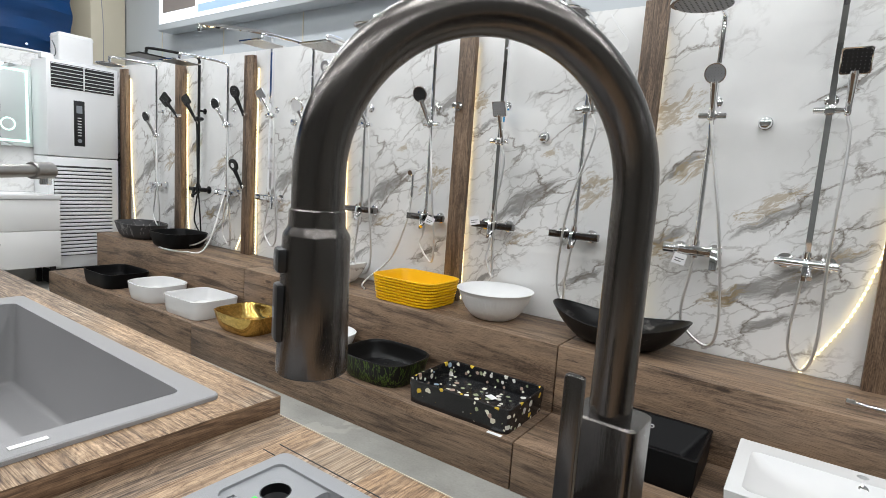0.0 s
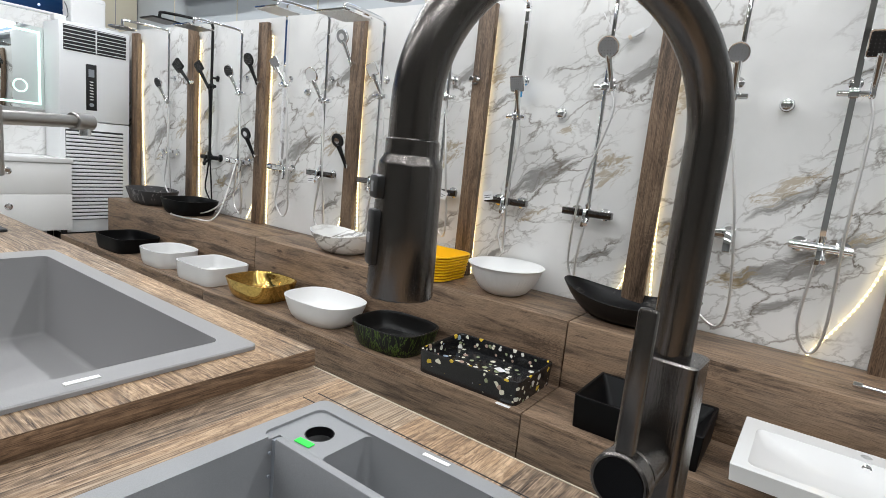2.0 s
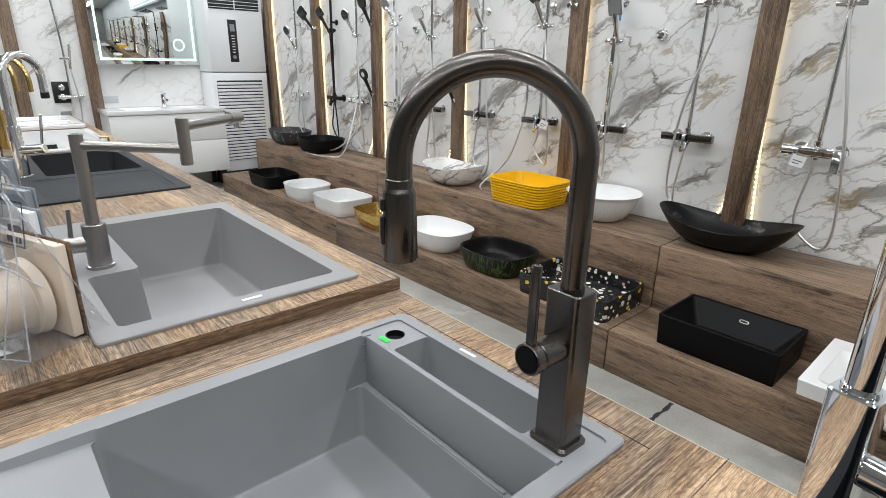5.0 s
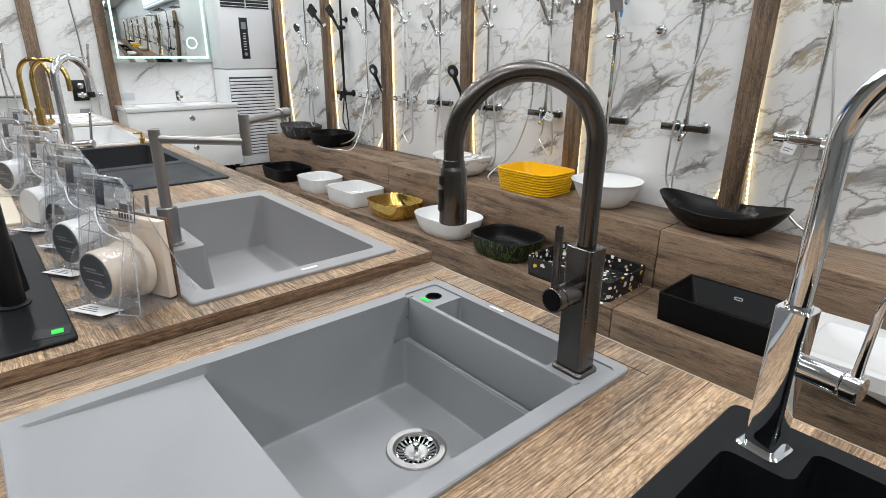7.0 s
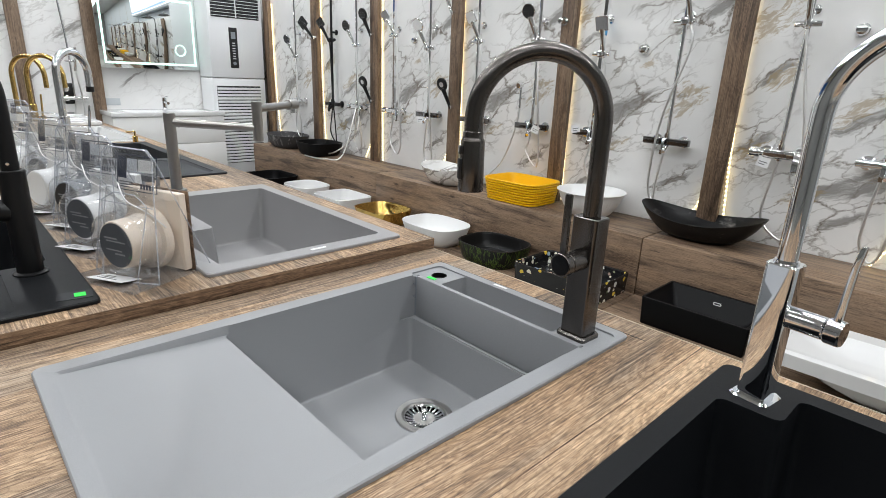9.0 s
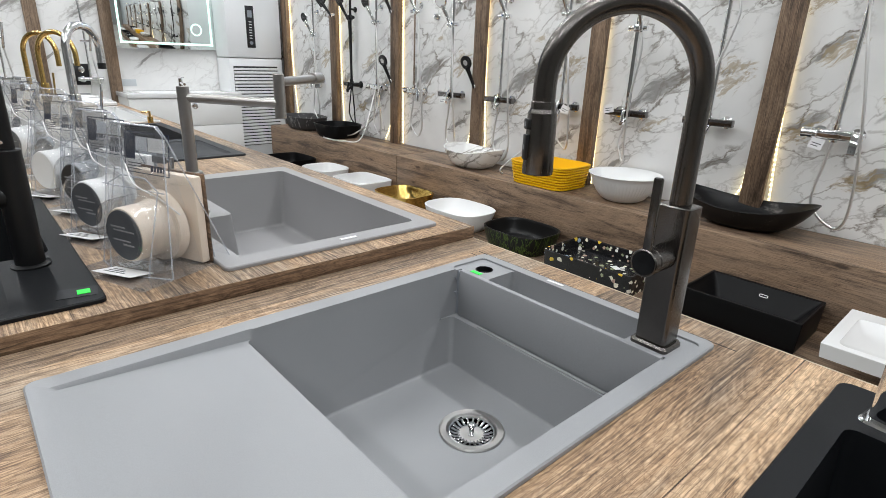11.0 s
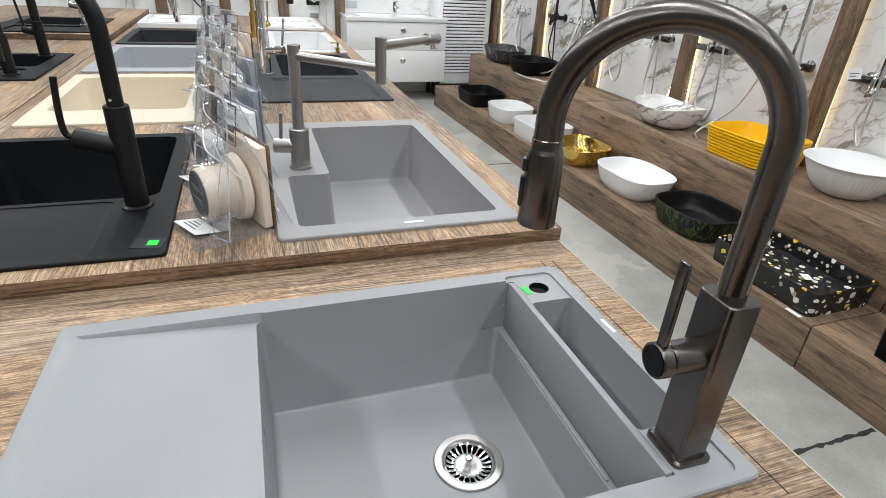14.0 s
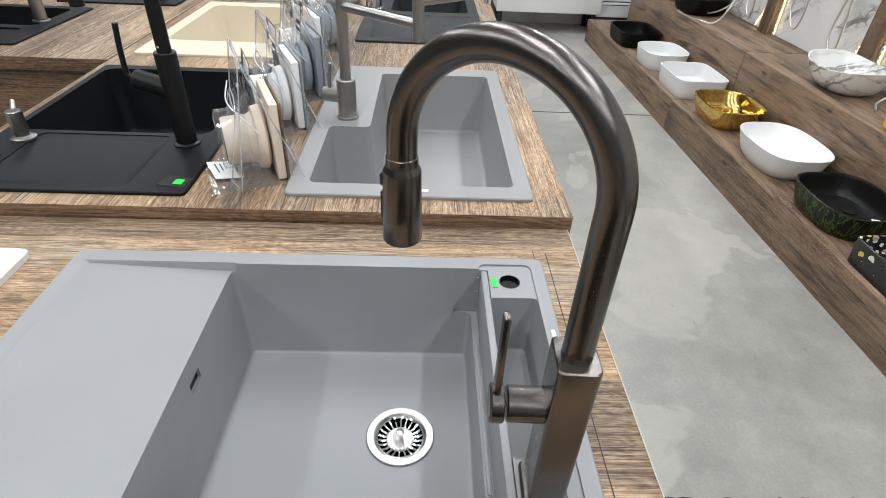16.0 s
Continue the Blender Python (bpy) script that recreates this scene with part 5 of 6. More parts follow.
def hand_shower(parent, x, y, z, tilt, metal, square=False, r=0.042, face=NOZZLE, length=0.19, yaw=0.0, ring=False, handle_mat=None):
    """Head centre at x, y, z (local); tilt: lean of the handle from upright, in degrees."""
    hs = part("hand_shower_handle", bmesh.new(), metal, parent)
    a, w = radians(tilt), radians(yaw)
    d = Vector((math.sin(a) * math.cos(w), math.sin(a) * math.sin(w) + 0.32, -math.cos(a))).normalized()
    c = Vector((x, y, z))
    start, end = c + d * r * 0.6, c + d * (r + length * 0.78)
    q0 = d.to_track_quat("Z", "Y").to_matrix().to_4x4()
    span = (end - start).length
    prof = [(0.004, 0.0), (0.0165, 0.004), (0.0175, span * 0.10), (0.0150, span * 0.30), (0.0128, span * 0.60), (0.0118, span * 0.86), (0.0135, span * 0.88), (0.0135, span * 0.97), (0.0110, span)]
    bm = lathe(prof, 16, Matrix.Translation(start) @ q0)
    hs.data = finish("hand_shower_handle", bm, handle_mat or metal)
    nrm = Vector((0.0, -1, 0)) - d * Vector((0.0, -1, 0)).dot(d)
    q = (-nrm).to_track_quat("Z", "Y").to_matrix().to_4x4()
    if square:
        zax = (-nrm).normalized()
        yax = (-d).normalized()
        xax = yax.cross(zax).normalized()
        q = Matrix((xax, yax, zax)).transposed().to_4x4()
    spray(hs, "spray_head", Matrix.Translation(c) @ q, r, 0.030, metal, square, face, ring)
    return end


def shower(x, metal, head, hx, hz, hs, mixer, hose_z, label, riser_sq=False, head_r=0.115, face=NOZZLE, hs_mat=None, hs_face=NOZZLE, hs_sq=False, hs_tilt=16, hose_mat=None, hs_r=0.042, ring=False, handle_mat=None, hose_out=0.10):
    t = thing("shower_column", label, "shower", skewed(x, WALL_Y, 0), "shower columns")
    top = hz + 0.045
    out = -0.40
    path = [(0, -0.06, 1.05), (0, -0.06, 1.5), (0, -0.06, top - 0.10), (0, -0.063, top - 0.03), (hx * 0.15, -0.10, top), (hx * 0.9, out + 0.03, top + 0.015), (hx, out, top - 0.005), (hx, out, hz + 0.01)]
    sec = [(-0.011, -0.011), (0.011, -0.011), (0.011, 0.011), (-0.011, 0.011)] if riser_sq else None
    part("riser", sweep(spline(path, 8), 0.0118, 14, None, sec), metal, t)
    if head:
        spray(t, "rain_head", pose(hx, out, hz - 0.012, 0, 0, 0), head_r, 0.016, metal, head == "square", face)
    part("wall_bracket", rod((0, 0, 1.72), (0, -0.06, 1.72), 0.010, 14), metal, t)
    part("bracket_rose", lathe([(0.026, 0), (0.026, 0.006), (0.015, 0.012)], 24, pose(0, 0, 1.72, 90)), metal, t)
    # mixer
    mz = 1.035
    if mixer == "box":
        part("mixer_bar", box(-0.135, 0.135, -0.085, -0.045, mz - 0.019, mz + 0.019, 0.004), metal if metal is BLACK_METAL else MIXER_DARK, t)
    elif mixer == "slim":
        part("mixer_bar", box(-0.11, 0.11, -0.078, -0.046, mz - 0.014, mz + 0.014, 0.005), metal, t)
    else:
        part("mixer_bar", rod((-0.115, -0.062, mz), (0.115, -0.062, mz), 0.019, 22), metal, t)
    if mixer == "lever":
        part("mixer_block", box(-0.075, 0.075, -0.092, -0.044, mz - 0.024, mz + 0.024, 0.010, 3), metal, t)
    part("mixer_body", rod((0, -0.062, mz - 0.035), (0, -0.062, mz + 0.05), 0.017, 20), metal, t)
    for sx in (-1, 1):
        part("rose", lathe([(0.033, 0), (0.033, 0.008), (0.018, 0.014), (0.016, 0.05)], 28, pose(sx * 0.078, 0, mz, 90)), metal, t)
    if mixer == "lever":
        lv = box(-0.017, 0.017, -0.012, 0.0, -0.085, 0.012, 0.005)
        bmesh.ops.transform(lv, matrix=pose(0.085, -0.085, mz, -14, 0, 10), verts=lv.verts)
        part("lever", lv, metal, t)
        part("knob", rod((-0.14, -0.062, mz), (-0.09, -0.062, mz), 0.027, 22), metal, t)
    else:
        lv = box(-0.010, 0.010, -0.02, 0.0, -0.075, 0.02, 0.004)
        bmesh.ops.transform(lv, matrix=pose(0.0, -0.09, mz, -8, 0, 0), verts=lv.verts)
        part("lever", lv, metal, t)
        part("spout", rod((0.01, -0.07, mz - 0.02), (0.02, -0.13, mz - 0.055), 0.012, 16), metal, t)
    # slider and hand shower
    dx, z = hs
    m2 = hs_mat or metal
    end = hand_shower(t, dx, -0.135, z, hs_tilt, m2, hs_sq, hs_r, hs_face, 0.20, 0.0, ring, handle_mat)
    zs = end.z + 0.02
    part("slider", rod((-0.058, -0.062, zs), (0.058, -0.062, zs), 0.0145, 20), metal, t)
    part("slider_clamp", box(-0.019, 0.019, -0.084, -0.042, zs - 0.021, zs + 0.021, 0.006), metal, t)
    part("holder", rod((dx * 0.2, -0.065, zs), tuple(Vector((end.x, end.y, zs))), 0.011, 14), metal, t)
    hm = hose_mat or HOSE
    sgn = 1 if end.x >= -0.02 else -1
    pts = [tuple(end), (end.x + 0.02, end.y - 0.005, end.z - 0.12), (end.x + hose_out * 0.7, -0.10, (end.z + hose_z) / 2), (end.x + hose_out, -0.09, hose_z + 0.12), (0.03 + hose_out * 0.5, -0.085, hose_z),
           (-0.02, -0.08, hose_z + 0.10), (-0.01, -0.07, mz - 0.12), (0.0, -0.065, mz - 0.035)]
    part("hose", sweep(spline(pts, 9), 0.0065, 10), hm, t)
    return t


shower(-5.308, CHROME, "round", -0.16, 2.10, (-0.06, 1.66), "slim", 0.64, "chrome shower column with round rain head and shelf mixer", hs_tilt=20, hs_r=0.052, hs_face=BLACK_PLASTIC)
shower(-4.608, BLACK_METAL, "square", -0.22, 2.13, (-0.09, 1.80), "round", 0.66, "matt black shower column with square rain head", hose_mat=BLACK_METAL, hs_face=BLACK_PLASTIC, face=BLACK_PLASTIC, hs_tilt=24, hs_sq=True)
shower(-4.185, CHROME, "square", -0.13, 2.05, (-0.07, 1.76), "lever", 0.60, "chrome shower column with wide rain head and hanging hose", hs_tilt=22, hs_face=BLACK_PLASTIC, hs_r=0.052, face=BLACK_PLASTIC)
shower(-3.625, CHROME, None, -0.42, 2.24, (-0.04, 1.82), "lever", 0.66, "chrome shower column with slim hand shower", hs_tilt=26, hs_sq=True, riser_sq=True)
shower(-3.166, CHROME, "square", -0.13, 2.11, (-0.08, 1.73), "box", 0.60, "chrome shower column with white faced rain head", hs_tilt=20, hs_r=0.055, face=FAN_WHITE, hs_face=FAN_WHITE)
shower(-2.636, CHROME, "square", -0.03, 2.045, (-0.02, 1.765), "box", 0.60, "chrome shower column with large square rain head", face=FAN_WHITE, hs_sq=True, hs_face=FAN_WHITE, hs_tilt=18, head_r=0.13)
shower(-2.082, CHROME, "round", -0.20, 2.125, (-0.05, 1.78), "box", 0.76, "chrome shower column with dark round rain head", hs_tilt=14, head_r=0.12, hs_r=0.05, hs_face=BLACK_PLASTIC)
reflection_set = shower(-1.592, CHROME, "square", -0.02, 2.09, (0.02, 1.685), "box", 0.74, "chrome shower column with square hand shower and painted blue reflection", hs_sq=True, hs_tilt=2, riser_sq=True, hose_out=0.0)
# blue sleeve added in place of a blue reflection on the chrome riser
part("film_sleeve", box(-0.0145, 0.0145, -0.0745, -0.0455, 1.625, 1.69, 0.003), BLUE_REFLECTION, reflection_set, "blue sleeve painted as a reflection in the chrome")
shower(-1.099, CHROME, "round", -0.03, 2.08, (0.01, 1.865), "box", 0.68, "chrome shower column with round rain head and dark bar mixer", hs_tilt=8, hs_r=0.055, head_r=0.125, hose_out=-0.10)
shower(-0.502, CHROME, "round", -0.03, 2.055, (0.0, 1.825), "lever", 0.60, "chrome shower column with round rose and long steel hose", hs_tilt=0, hs_r=0.046, hs_face=NOZZLE, head_r=0.125, hose_out=0.14)
shower(-0.066, CHROME, "square", -0.03, 2.22, (0.06, 1.85), "round", 0.58, "chrome square-tube shower column with square hand shower", hs_sq=True, hs_tilt=0, riser_sq=True, hs_r=0.052, hs_face=BLACK_PLASTIC, hose_out=0.02)


def hooked_shower(x, z, metal, label, ring, off=0.062, square=False, tilt=16, r=0.05):
    t = thing("hand_shower", label, "hand shower", skewed(x, WALL_Y - off, 0), "hand showers on hooks")
    end = hand_shower(t, -0.04, -0.085, z, tilt, metal, square, r, BLACK_PLASTIC if metal is BLACK_METAL else NOZZLE, 0.19, 0, ring)
    part("hook", rod((end.x, 0, end.z + 0.02), (end.x, end.y - 0.012, end.z + 0.012), 0.016, 16), CHROME, t, "chrome wall hook")


hooked_shower(-4.972, 1.81, BLACK_METAL, "black rectangular hand shower on a hook on the timber", False, tilt=38, square=True)
hooked_shower(-3.938, 1.845, BLACK_METAL, "black oval hand shower on a hook on the timber", False)
hooked_shower(-3.938, 1.27, BLACK_METAL, "black round hand shower hooked on the timber", True)
hooked_shower(-2.906, 1.98, CHROME, "chrome ring hand shower on a hook on the timber", True)
hooked_shower(-2.887, 1.285, BLACK_METAL, "black ring-shaped hand shower hooked on the timber", True)
t = thing("hand_shower", "small chrome bidet spray hanging on the marble wall", "hand shower", skewed(-2.209, WALL_Y, 0), "hand showers on hooks")
part("holder", rod((0, 0, 1.22), (0, -0.05, 1.22), 0.014, 16), CHROME, t)
part("handle", rod((0, -0.05, 1.15), (0, -0.05, 1.30), 0.010, 14), CHROME, t)
part("spray_head", rod((0, -0.045, 1.31), (0, -0.085, 1.305), 0.018, 18), CHROME, t)
part("hose", sweep(spline([(0, -0.05, 1.15), (-0.02, -0.06, 1.0), (-0.10, -0.10, 0.75), (-0.22, -0.22, 0.58), (-0.14, -0.30, 0.556)], 8), 0.006, 10), HOSE, t)
t = thing("shower_hose", "loose steel shower hose trailing over the plinth", "hose", skewed(-4.189, WALL_Y, 0))
part("hose", sweep(spline([(0.05, -0.07, 1.0), (0.06, -0.12, 0.8), (-0.10, -0.25, 0.60), (-0.36, -0.38, 0.5525), (-0.30, -0.46, 0.5525), (-0.02, -0.42, 0.5525), (0.10, -0.30, 0.60), (0.08, -0.12, 1.05)], 10), 0.0065, 10), HOSE, t)

for bx, bz in ((-3.411, 1.625), (-1.342, 1.548), (-0.293, 1.626)):
    t = thing("wall_outlet", "round polished chrome outlet on the marble wall", "shower outlet", skewed(bx, WALL_Y, bz), "wall outlets")
    part("rose", lathe([(0.030, 0), (0.031, 0.004), (0.029, 0.010)], 28, pose(0, 0, 0, 90)), CHROME, t)
    part("knob", lathe([(0.024, 0.009), (0.027, 0.022), (0.022, 0.034), (0.008, 0.038)], 28, pose(0, 0, 0, 90)), CHROME, t)
t = thing("coat_hook", "chrome coat hook screwed to the timber", "hook", skewed(-1.886, WALL_Y - 0.060, 1.715))
part("rose", lathe([(0.026, 0), (0.026, 0.008)], 24, pose(0, 0, 0, 90)), CHROME, t)
part("knob", lathe([(0.016, 0.007), (0.018, 0.055), (0.012, 0.06)], 24, pose(0, 0, 0, 90)), CHROME, t)
for k, (px, pz) in enumerate(((-0.558, 0.99), (-1.69, 1.055), (-2.013, 1.02), (-3.213, 0.99))):
    t = thing("price_tag", "small white paper price tag hung on a mixer", "price tag", skewed(px, WALL_Y - 0.108, pz, -6, (14, -12, 20, -8)[k], 12 + 9 * (k % 2)), "price tags")
    part("card", box(-0.029, 0.029, -0.0006, 0.0006, -0.024, 0.026), PAPER, t)
    part("print", box(-0.02, 0.02, -0.0012, -0.0008, 0.0, 0.004), INK, t)
    part("print", box(-0.02, 0.01, -0.0012, -0.0008, -0.012, -0.008), INK, t)
    part("string", rod((0, 0, 0.026), (0.02, 0.03, 0.055), 0.0008, 6), PAPER, t)


# ---- end of the hall ----
t = thing("air_conditioner", "white floor-standing air conditioner with black display and louvred grilles", "air conditioner", skewed(-5.985, 2.395, 0) @ Matrix.Diagonal((1, 1.09, 1.015, 1)))
part("base", box(-0.30, -0.02, -0.25, 0.25, 0, 0.16, 0.006), SHADOW_DARK, t)
part("lower_cabinet", box(-0.34, 0.0, -0.285, 0.285, 0.16, 1.215, 0.012), AC_WHITE, t)
part("upper_cabinet", box(-0.34, 0.002, -0.285, 0.285, 1.221, 2.09, 0.014), AC_WHITE, t)
# dark backing stands for the shade behind the louvres
g = part("air_outlet", box(-0.02, 0.005, -0.25, 0.25, 1.84, 2.06, 0.003), SHADOW_DARK, t)
for k in range(7):
    part("louvre", box(0.004, 0.016, -0.248, 0.248, 1.856 + k * 0.032, 1.861 + k * 0.032), AC_WHITE, g)
part("louvre_link", box(0.006, 0.018, -0.004, 0.004, 1.845, 2.055), AC_WHITE, g)
# dark backing again, painted shade for the gaps between slats
g = part("air_inlet", box(-0.02, 0.003, -0.245, 0.225, 0.28, 1.135, 0.003), SHADOW_DARK, t)
for k in range(24):
    part("slat", box(0.0, 0.013, -0.243, 0.223, 0.288 + k * 0.035, 0.312 + k * 0.035, 0.003), AC_WHITE, g)
d = part("display", box(-0.01, 0.006, -0.082, 0.004, 1.325, 1.745, 0.003), BLACK_PLASTIC, t, "glossy black control display")
part("screen_mark", box(0.006, 0.0075, -0.062, -0.016, 1.63, 1.70), FAN_GREY, d)
for k in range(7):
    part("key", box(0.006, 0.0075, -0.054, -0.024, 1.42 + k * 0.027, 1.428 + k * 0.027), FAN_WHITE, d)
part("key", lathe([(0.018, 0.006), (0.018, 0.0075)], 20, pose(0, -0.039, 1.375, 0, 90, 0)), FAN_GREY, d)
part("side_label", box(-0.12, -0.08, 0.283, 0.2865, 1.62, 1.84), INK, t)
t = thing("white_box", "white plastic appliance box standing on the air conditioner", "box", skewed(-6.16, 2.37, 2.1222))
part("case", box(-0.10, 0.10, -0.15, 0.15, 0, 0.27, 0.02, 3), FAN_WHITE, t)
part("lid", box(-0.102, 0.102, -0.152, 0.152, 0.232, 0.238, 0.002), AC_WHITE, t)
t = thing("junction_box", "small white junction box with cables on the air conditioner", "junction box", skewed(-6.10, 2.13, 2.1222))
part("case", box(-0.04, 0.04, -0.05, 0.05, 0, 0.05, 0.006), FAN_WHITE, t)
part("cable", sweep(spline([(0, 0.05, 0.03), (0.01, 0.075, 0.06), (0.0, 0.072, 0.13), (-0.02, 0.06, 0.18)], 8), 0.004, 8), INK, t)

t = thing("vanity_unit", "white lacquered two-drawer vanity with ceramic basin top", "vanity", pose(-5.86, 1.478, 0))
part("carcass", box(-0.475, -0.02, -0.545, 0.545, 0.215, 0.835), LACQUER, t)
for z0, z1 in ((0.212, 0.548), (0.553, 0.832)):
    dr = part("drawer", box(-0.0195, 0.0, -0.55, 0.55, z0, z1, 0.002), LACQUER, t)
    part("handle", lathe([(0.03, 0), (0.03, 0.006), (0.02, 0.010), (0.016, 0.004), (0.0, 0.004)], 24, pose(0.0, 0.06, (z0 + z1) / 2 + 0.06, 0, 90, 0)), CHROME, dr)
bt = part("basin_top", box(-0.485, 0.012, -0.56, 0.56, 0.837, 0.882, 0.006), CERAMIC, t)
carve(bt, [loft([up(rrect(-0.20, 0, 0.17, 0.40, 0.05), 0.95), up(rrect(-0.20, 0, 0.17, 0.40, 0.05), 0.88), up(rrect(-0.20, 0, 0.12, 0.32, 0.05), 0.845)])])
for yy in (-0.5, 0.5):
    part("foot", box(-0.08, -0.04, yy - 0.02, yy + 0.02, 0, 0.213), SHADOW_DARK, t)
    part("foot", box(-0.44, -0.40, yy - 0.02, yy + 0.02, 0, 0.213), SHADOW_DARK, t)
t = thing("basin_tap", "small chrome basin mixer on the vanity top", "tap", pose(-6.20, 1.523, 0.882), "taps")
part("body", rod((0, 0, 0), (0, 0, 0.13), 0.024, 20), CHROME, t)
part("spout", rod((0.0, 0, 0.085), (0.13, 0, 0.075), 0.015, 16), CHROME, t)
part("lever", box(-0.02, 0.09, -0.014, 0.014, 0.137, 0.147, 0.003), CHROME, t)

t = thing("led_mirror", "rectangular wall mirror with lit border and magnifying ring", "mirror", pose(END_X + 0.068, 1.47, 1.68, 0, 0, 7.5))
part("back", box(0, 0.024, -0.49, 0.49, -0.35, 0.35), FAN_GREY, t)
part("bracket", box(-0.06, 0.0, 0.1, 0.2, -0.1, 0.1), FAN_GREY, t)
gl = part("glass", box(0.0245, 0.030, -0.515, 0.515, -0.375, 0.375, 0.002), MIRROR, t)
for y0, y1, z0, z1 in ((-0.475, 0.475, -0.335, -0.313), (-0.475, 0.475, 0.313, 0.335), (-0.475, -0.453, -0.3125, 0.3125), (0.453, 0.475, -0.3125, 0.3125)):
    part("light_band", box(0.030, 0.0312, y0, y1, z0, z1), LED_COOL, gl, "frosted glowing band")
ringb = [[(0.030 if k == 0 else 0.0312, rr * math.cos(2 * math.pi * i / 40), rr * math.sin(2 * math.pi * i / 40)) for i in range(40)] for k, rr in ((0, 0.062), (1, 0.062), (1, 0.048), (0, 0.048))]
o = part("light_ring", loft(ringb, False, False), LED_COOL, gl, "glowing ring round the magnifier")
o.location = (0, 0.305, -0.175)
t = thing("switch_plate", "pale grey double socket plate on the marble", "socket", pose(END_X + 0.001, 1.06, 0.96), "wall plates")
part("plate", box(0, 0.008, -0.07, 0.07, -0.035, 0.035, 0.003), HALL_GREY, t)
t = thing("shower_valve_plate", "dark square concealed shower valve with two round knobs", "shower valve", pose(END_X + 0.001, 0.655, 1.04))
part("plate", box(0, 0.012, -0.075, 0.075, -0.10, 0.10, 0.004), BLACK_PLASTIC, t)
for zz in (-0.045, 0.045):
    part("knob", lathe([(0.028, 0.011), (0.028, 0.03), (0.022, 0.034)], 24, pose(0, 0, zz, 0, 90, 0)), CHROME, t)
t = thing("outlet_plate", "small grey wall outlet plate", "socket", pose(END_X + 0.001, 0.655, 0.835), "wall plates")
part("plate", box(0, 0.01, -0.045, 0.045, -0.025, 0.025, 0.003), NOZZLE, t)


def end_shower(y, z_top, label):
    t = thing("wall_shower", label, "shower", pose(END_X, y, 0), "showers on the end wall")
    part("riser", sweep(spline([(0.05, 0, 1.0), (0.05, 0, 1.5), (0.05, -0.03, z_top)], 6), 0.010, 12), CHROME, t)
    part("mixer_bar", rod((0.055, -0.11, 1.0), (0.055, 0.11, 1.0), 0.018, 18), CHROME, t)
    for yy in (-0.075, 0.075):
        part("rose", lathe([(0.03, 0), (0.03, 0.01), (0.016, 0.04)], 22, pose(0, yy, 1.0, 0, 90, 0)), CHROME, t)
    part("slider", rod((0.03, -0.03, 1.35), (0.10, 0.03, 1.35), 0.012, 14), CHROME, t)
    part("handle", rod((0.09, 0.03, 1.26), (0.12, 0.05, 1.48), 0.012, 12), CHROME, t)
    part("hose", sweep(spline([(0.09, 0.03, 1.26), (0.09, 0.06, 0.95), (0.09, 0.03, 0.62), (0.07, -0.02, 0.75), (0.055, 0, 0.98)], 8), 0.0065, 8), HOSE, t)


end_shower(-0.55, 1.9, "chrome bar shower on the marble end wall")
end_shower(0.05 - 0.0, 2.0, "chrome riser shower on the marble end wall")
end_shower(0.72, 2.0, "chrome rail with hose on the marble end wall")
end_shower(-1.15, 1.9, "chrome bar shower on the marble end wall")

# sign, tarpaulin and cable above the walls
t = thing("light_box_sign", "large illuminated advertising light box above the showers", "sign", pose(-4.2, 2.98, 2.57))
part("case", box(-1.66, 1.66, -0.05, 0.115, 0, 1.05, 0.006), HALL_GREY, t)
pn = part("panel", box(-1.62, 1.62, -0.054, -0.0505, 0.06, 1.01), SCREEN_WHITE, t, "bright white printed panel")
part("picture", box(-1.55, -0.95, -0.057, -0.0545, 0.16, 0.95), SCREEN_DARK, pn, "dark picture area")
part("stripe", box(-0.9, 1.6, -0.057, -0.0545, 0.10, 0.17), SCREEN_BLUE, pn)
bm = bmesh.new()
nu, nv = 26, 12
grid = [[bm.verts.new((0.035 * math.sin(v * 1.3 + u * 0.45) + 0.02 * math.sin(u * 0.9), -2.2 + 4.5 * u / nu, 0.75 * v / nv + 0.018 * math.sin(u * 1.1) * (1 - v / nv))) for v in range(nv + 1)] for u in range(nu + 1)]
for u in range(nu):
    for v in range(nv):
        bm.faces.new((grid[u][v], grid[u + 1][v], grid[u + 1][v + 1], grid[u][v + 1]))
bmesh.ops.solidify(bm, geom=bm.faces[:], thickness=0.004)
t = thing("tarpaulin", "wrinkled blue tarpaulin hung over the end wall", "tarpaulin", pose(-6.46, 0.08, TOP_WALL + 0.012))
part("sheet", bm, BLUE_TARP, t)
part("rail", rod((0, -2.2, 0.02), (0, 2.3, 0.02), 0.014, 12), AC_WHITE, t)
for yy in (1.9, 2.1, 2.25):
    part("eyelet", lathe([(0.012, 0), (0.012, 0.006)], 14, pose(0.03, yy, 0.07, 0, 90, 0)), CHROME, t)
t = thing("cable", "thin grey cable hanging from the ceiling", "cable", pose(-6.55, 2.70, 0))
part("wire", sweep(spline([(0.0, 0.0, 2.2), (0.01, 0.0, 2.6), (-0.02, -0.02, 3.1), (0, -0.1, CEIL)], 8), 0.004, 8), NOZZLE, t)


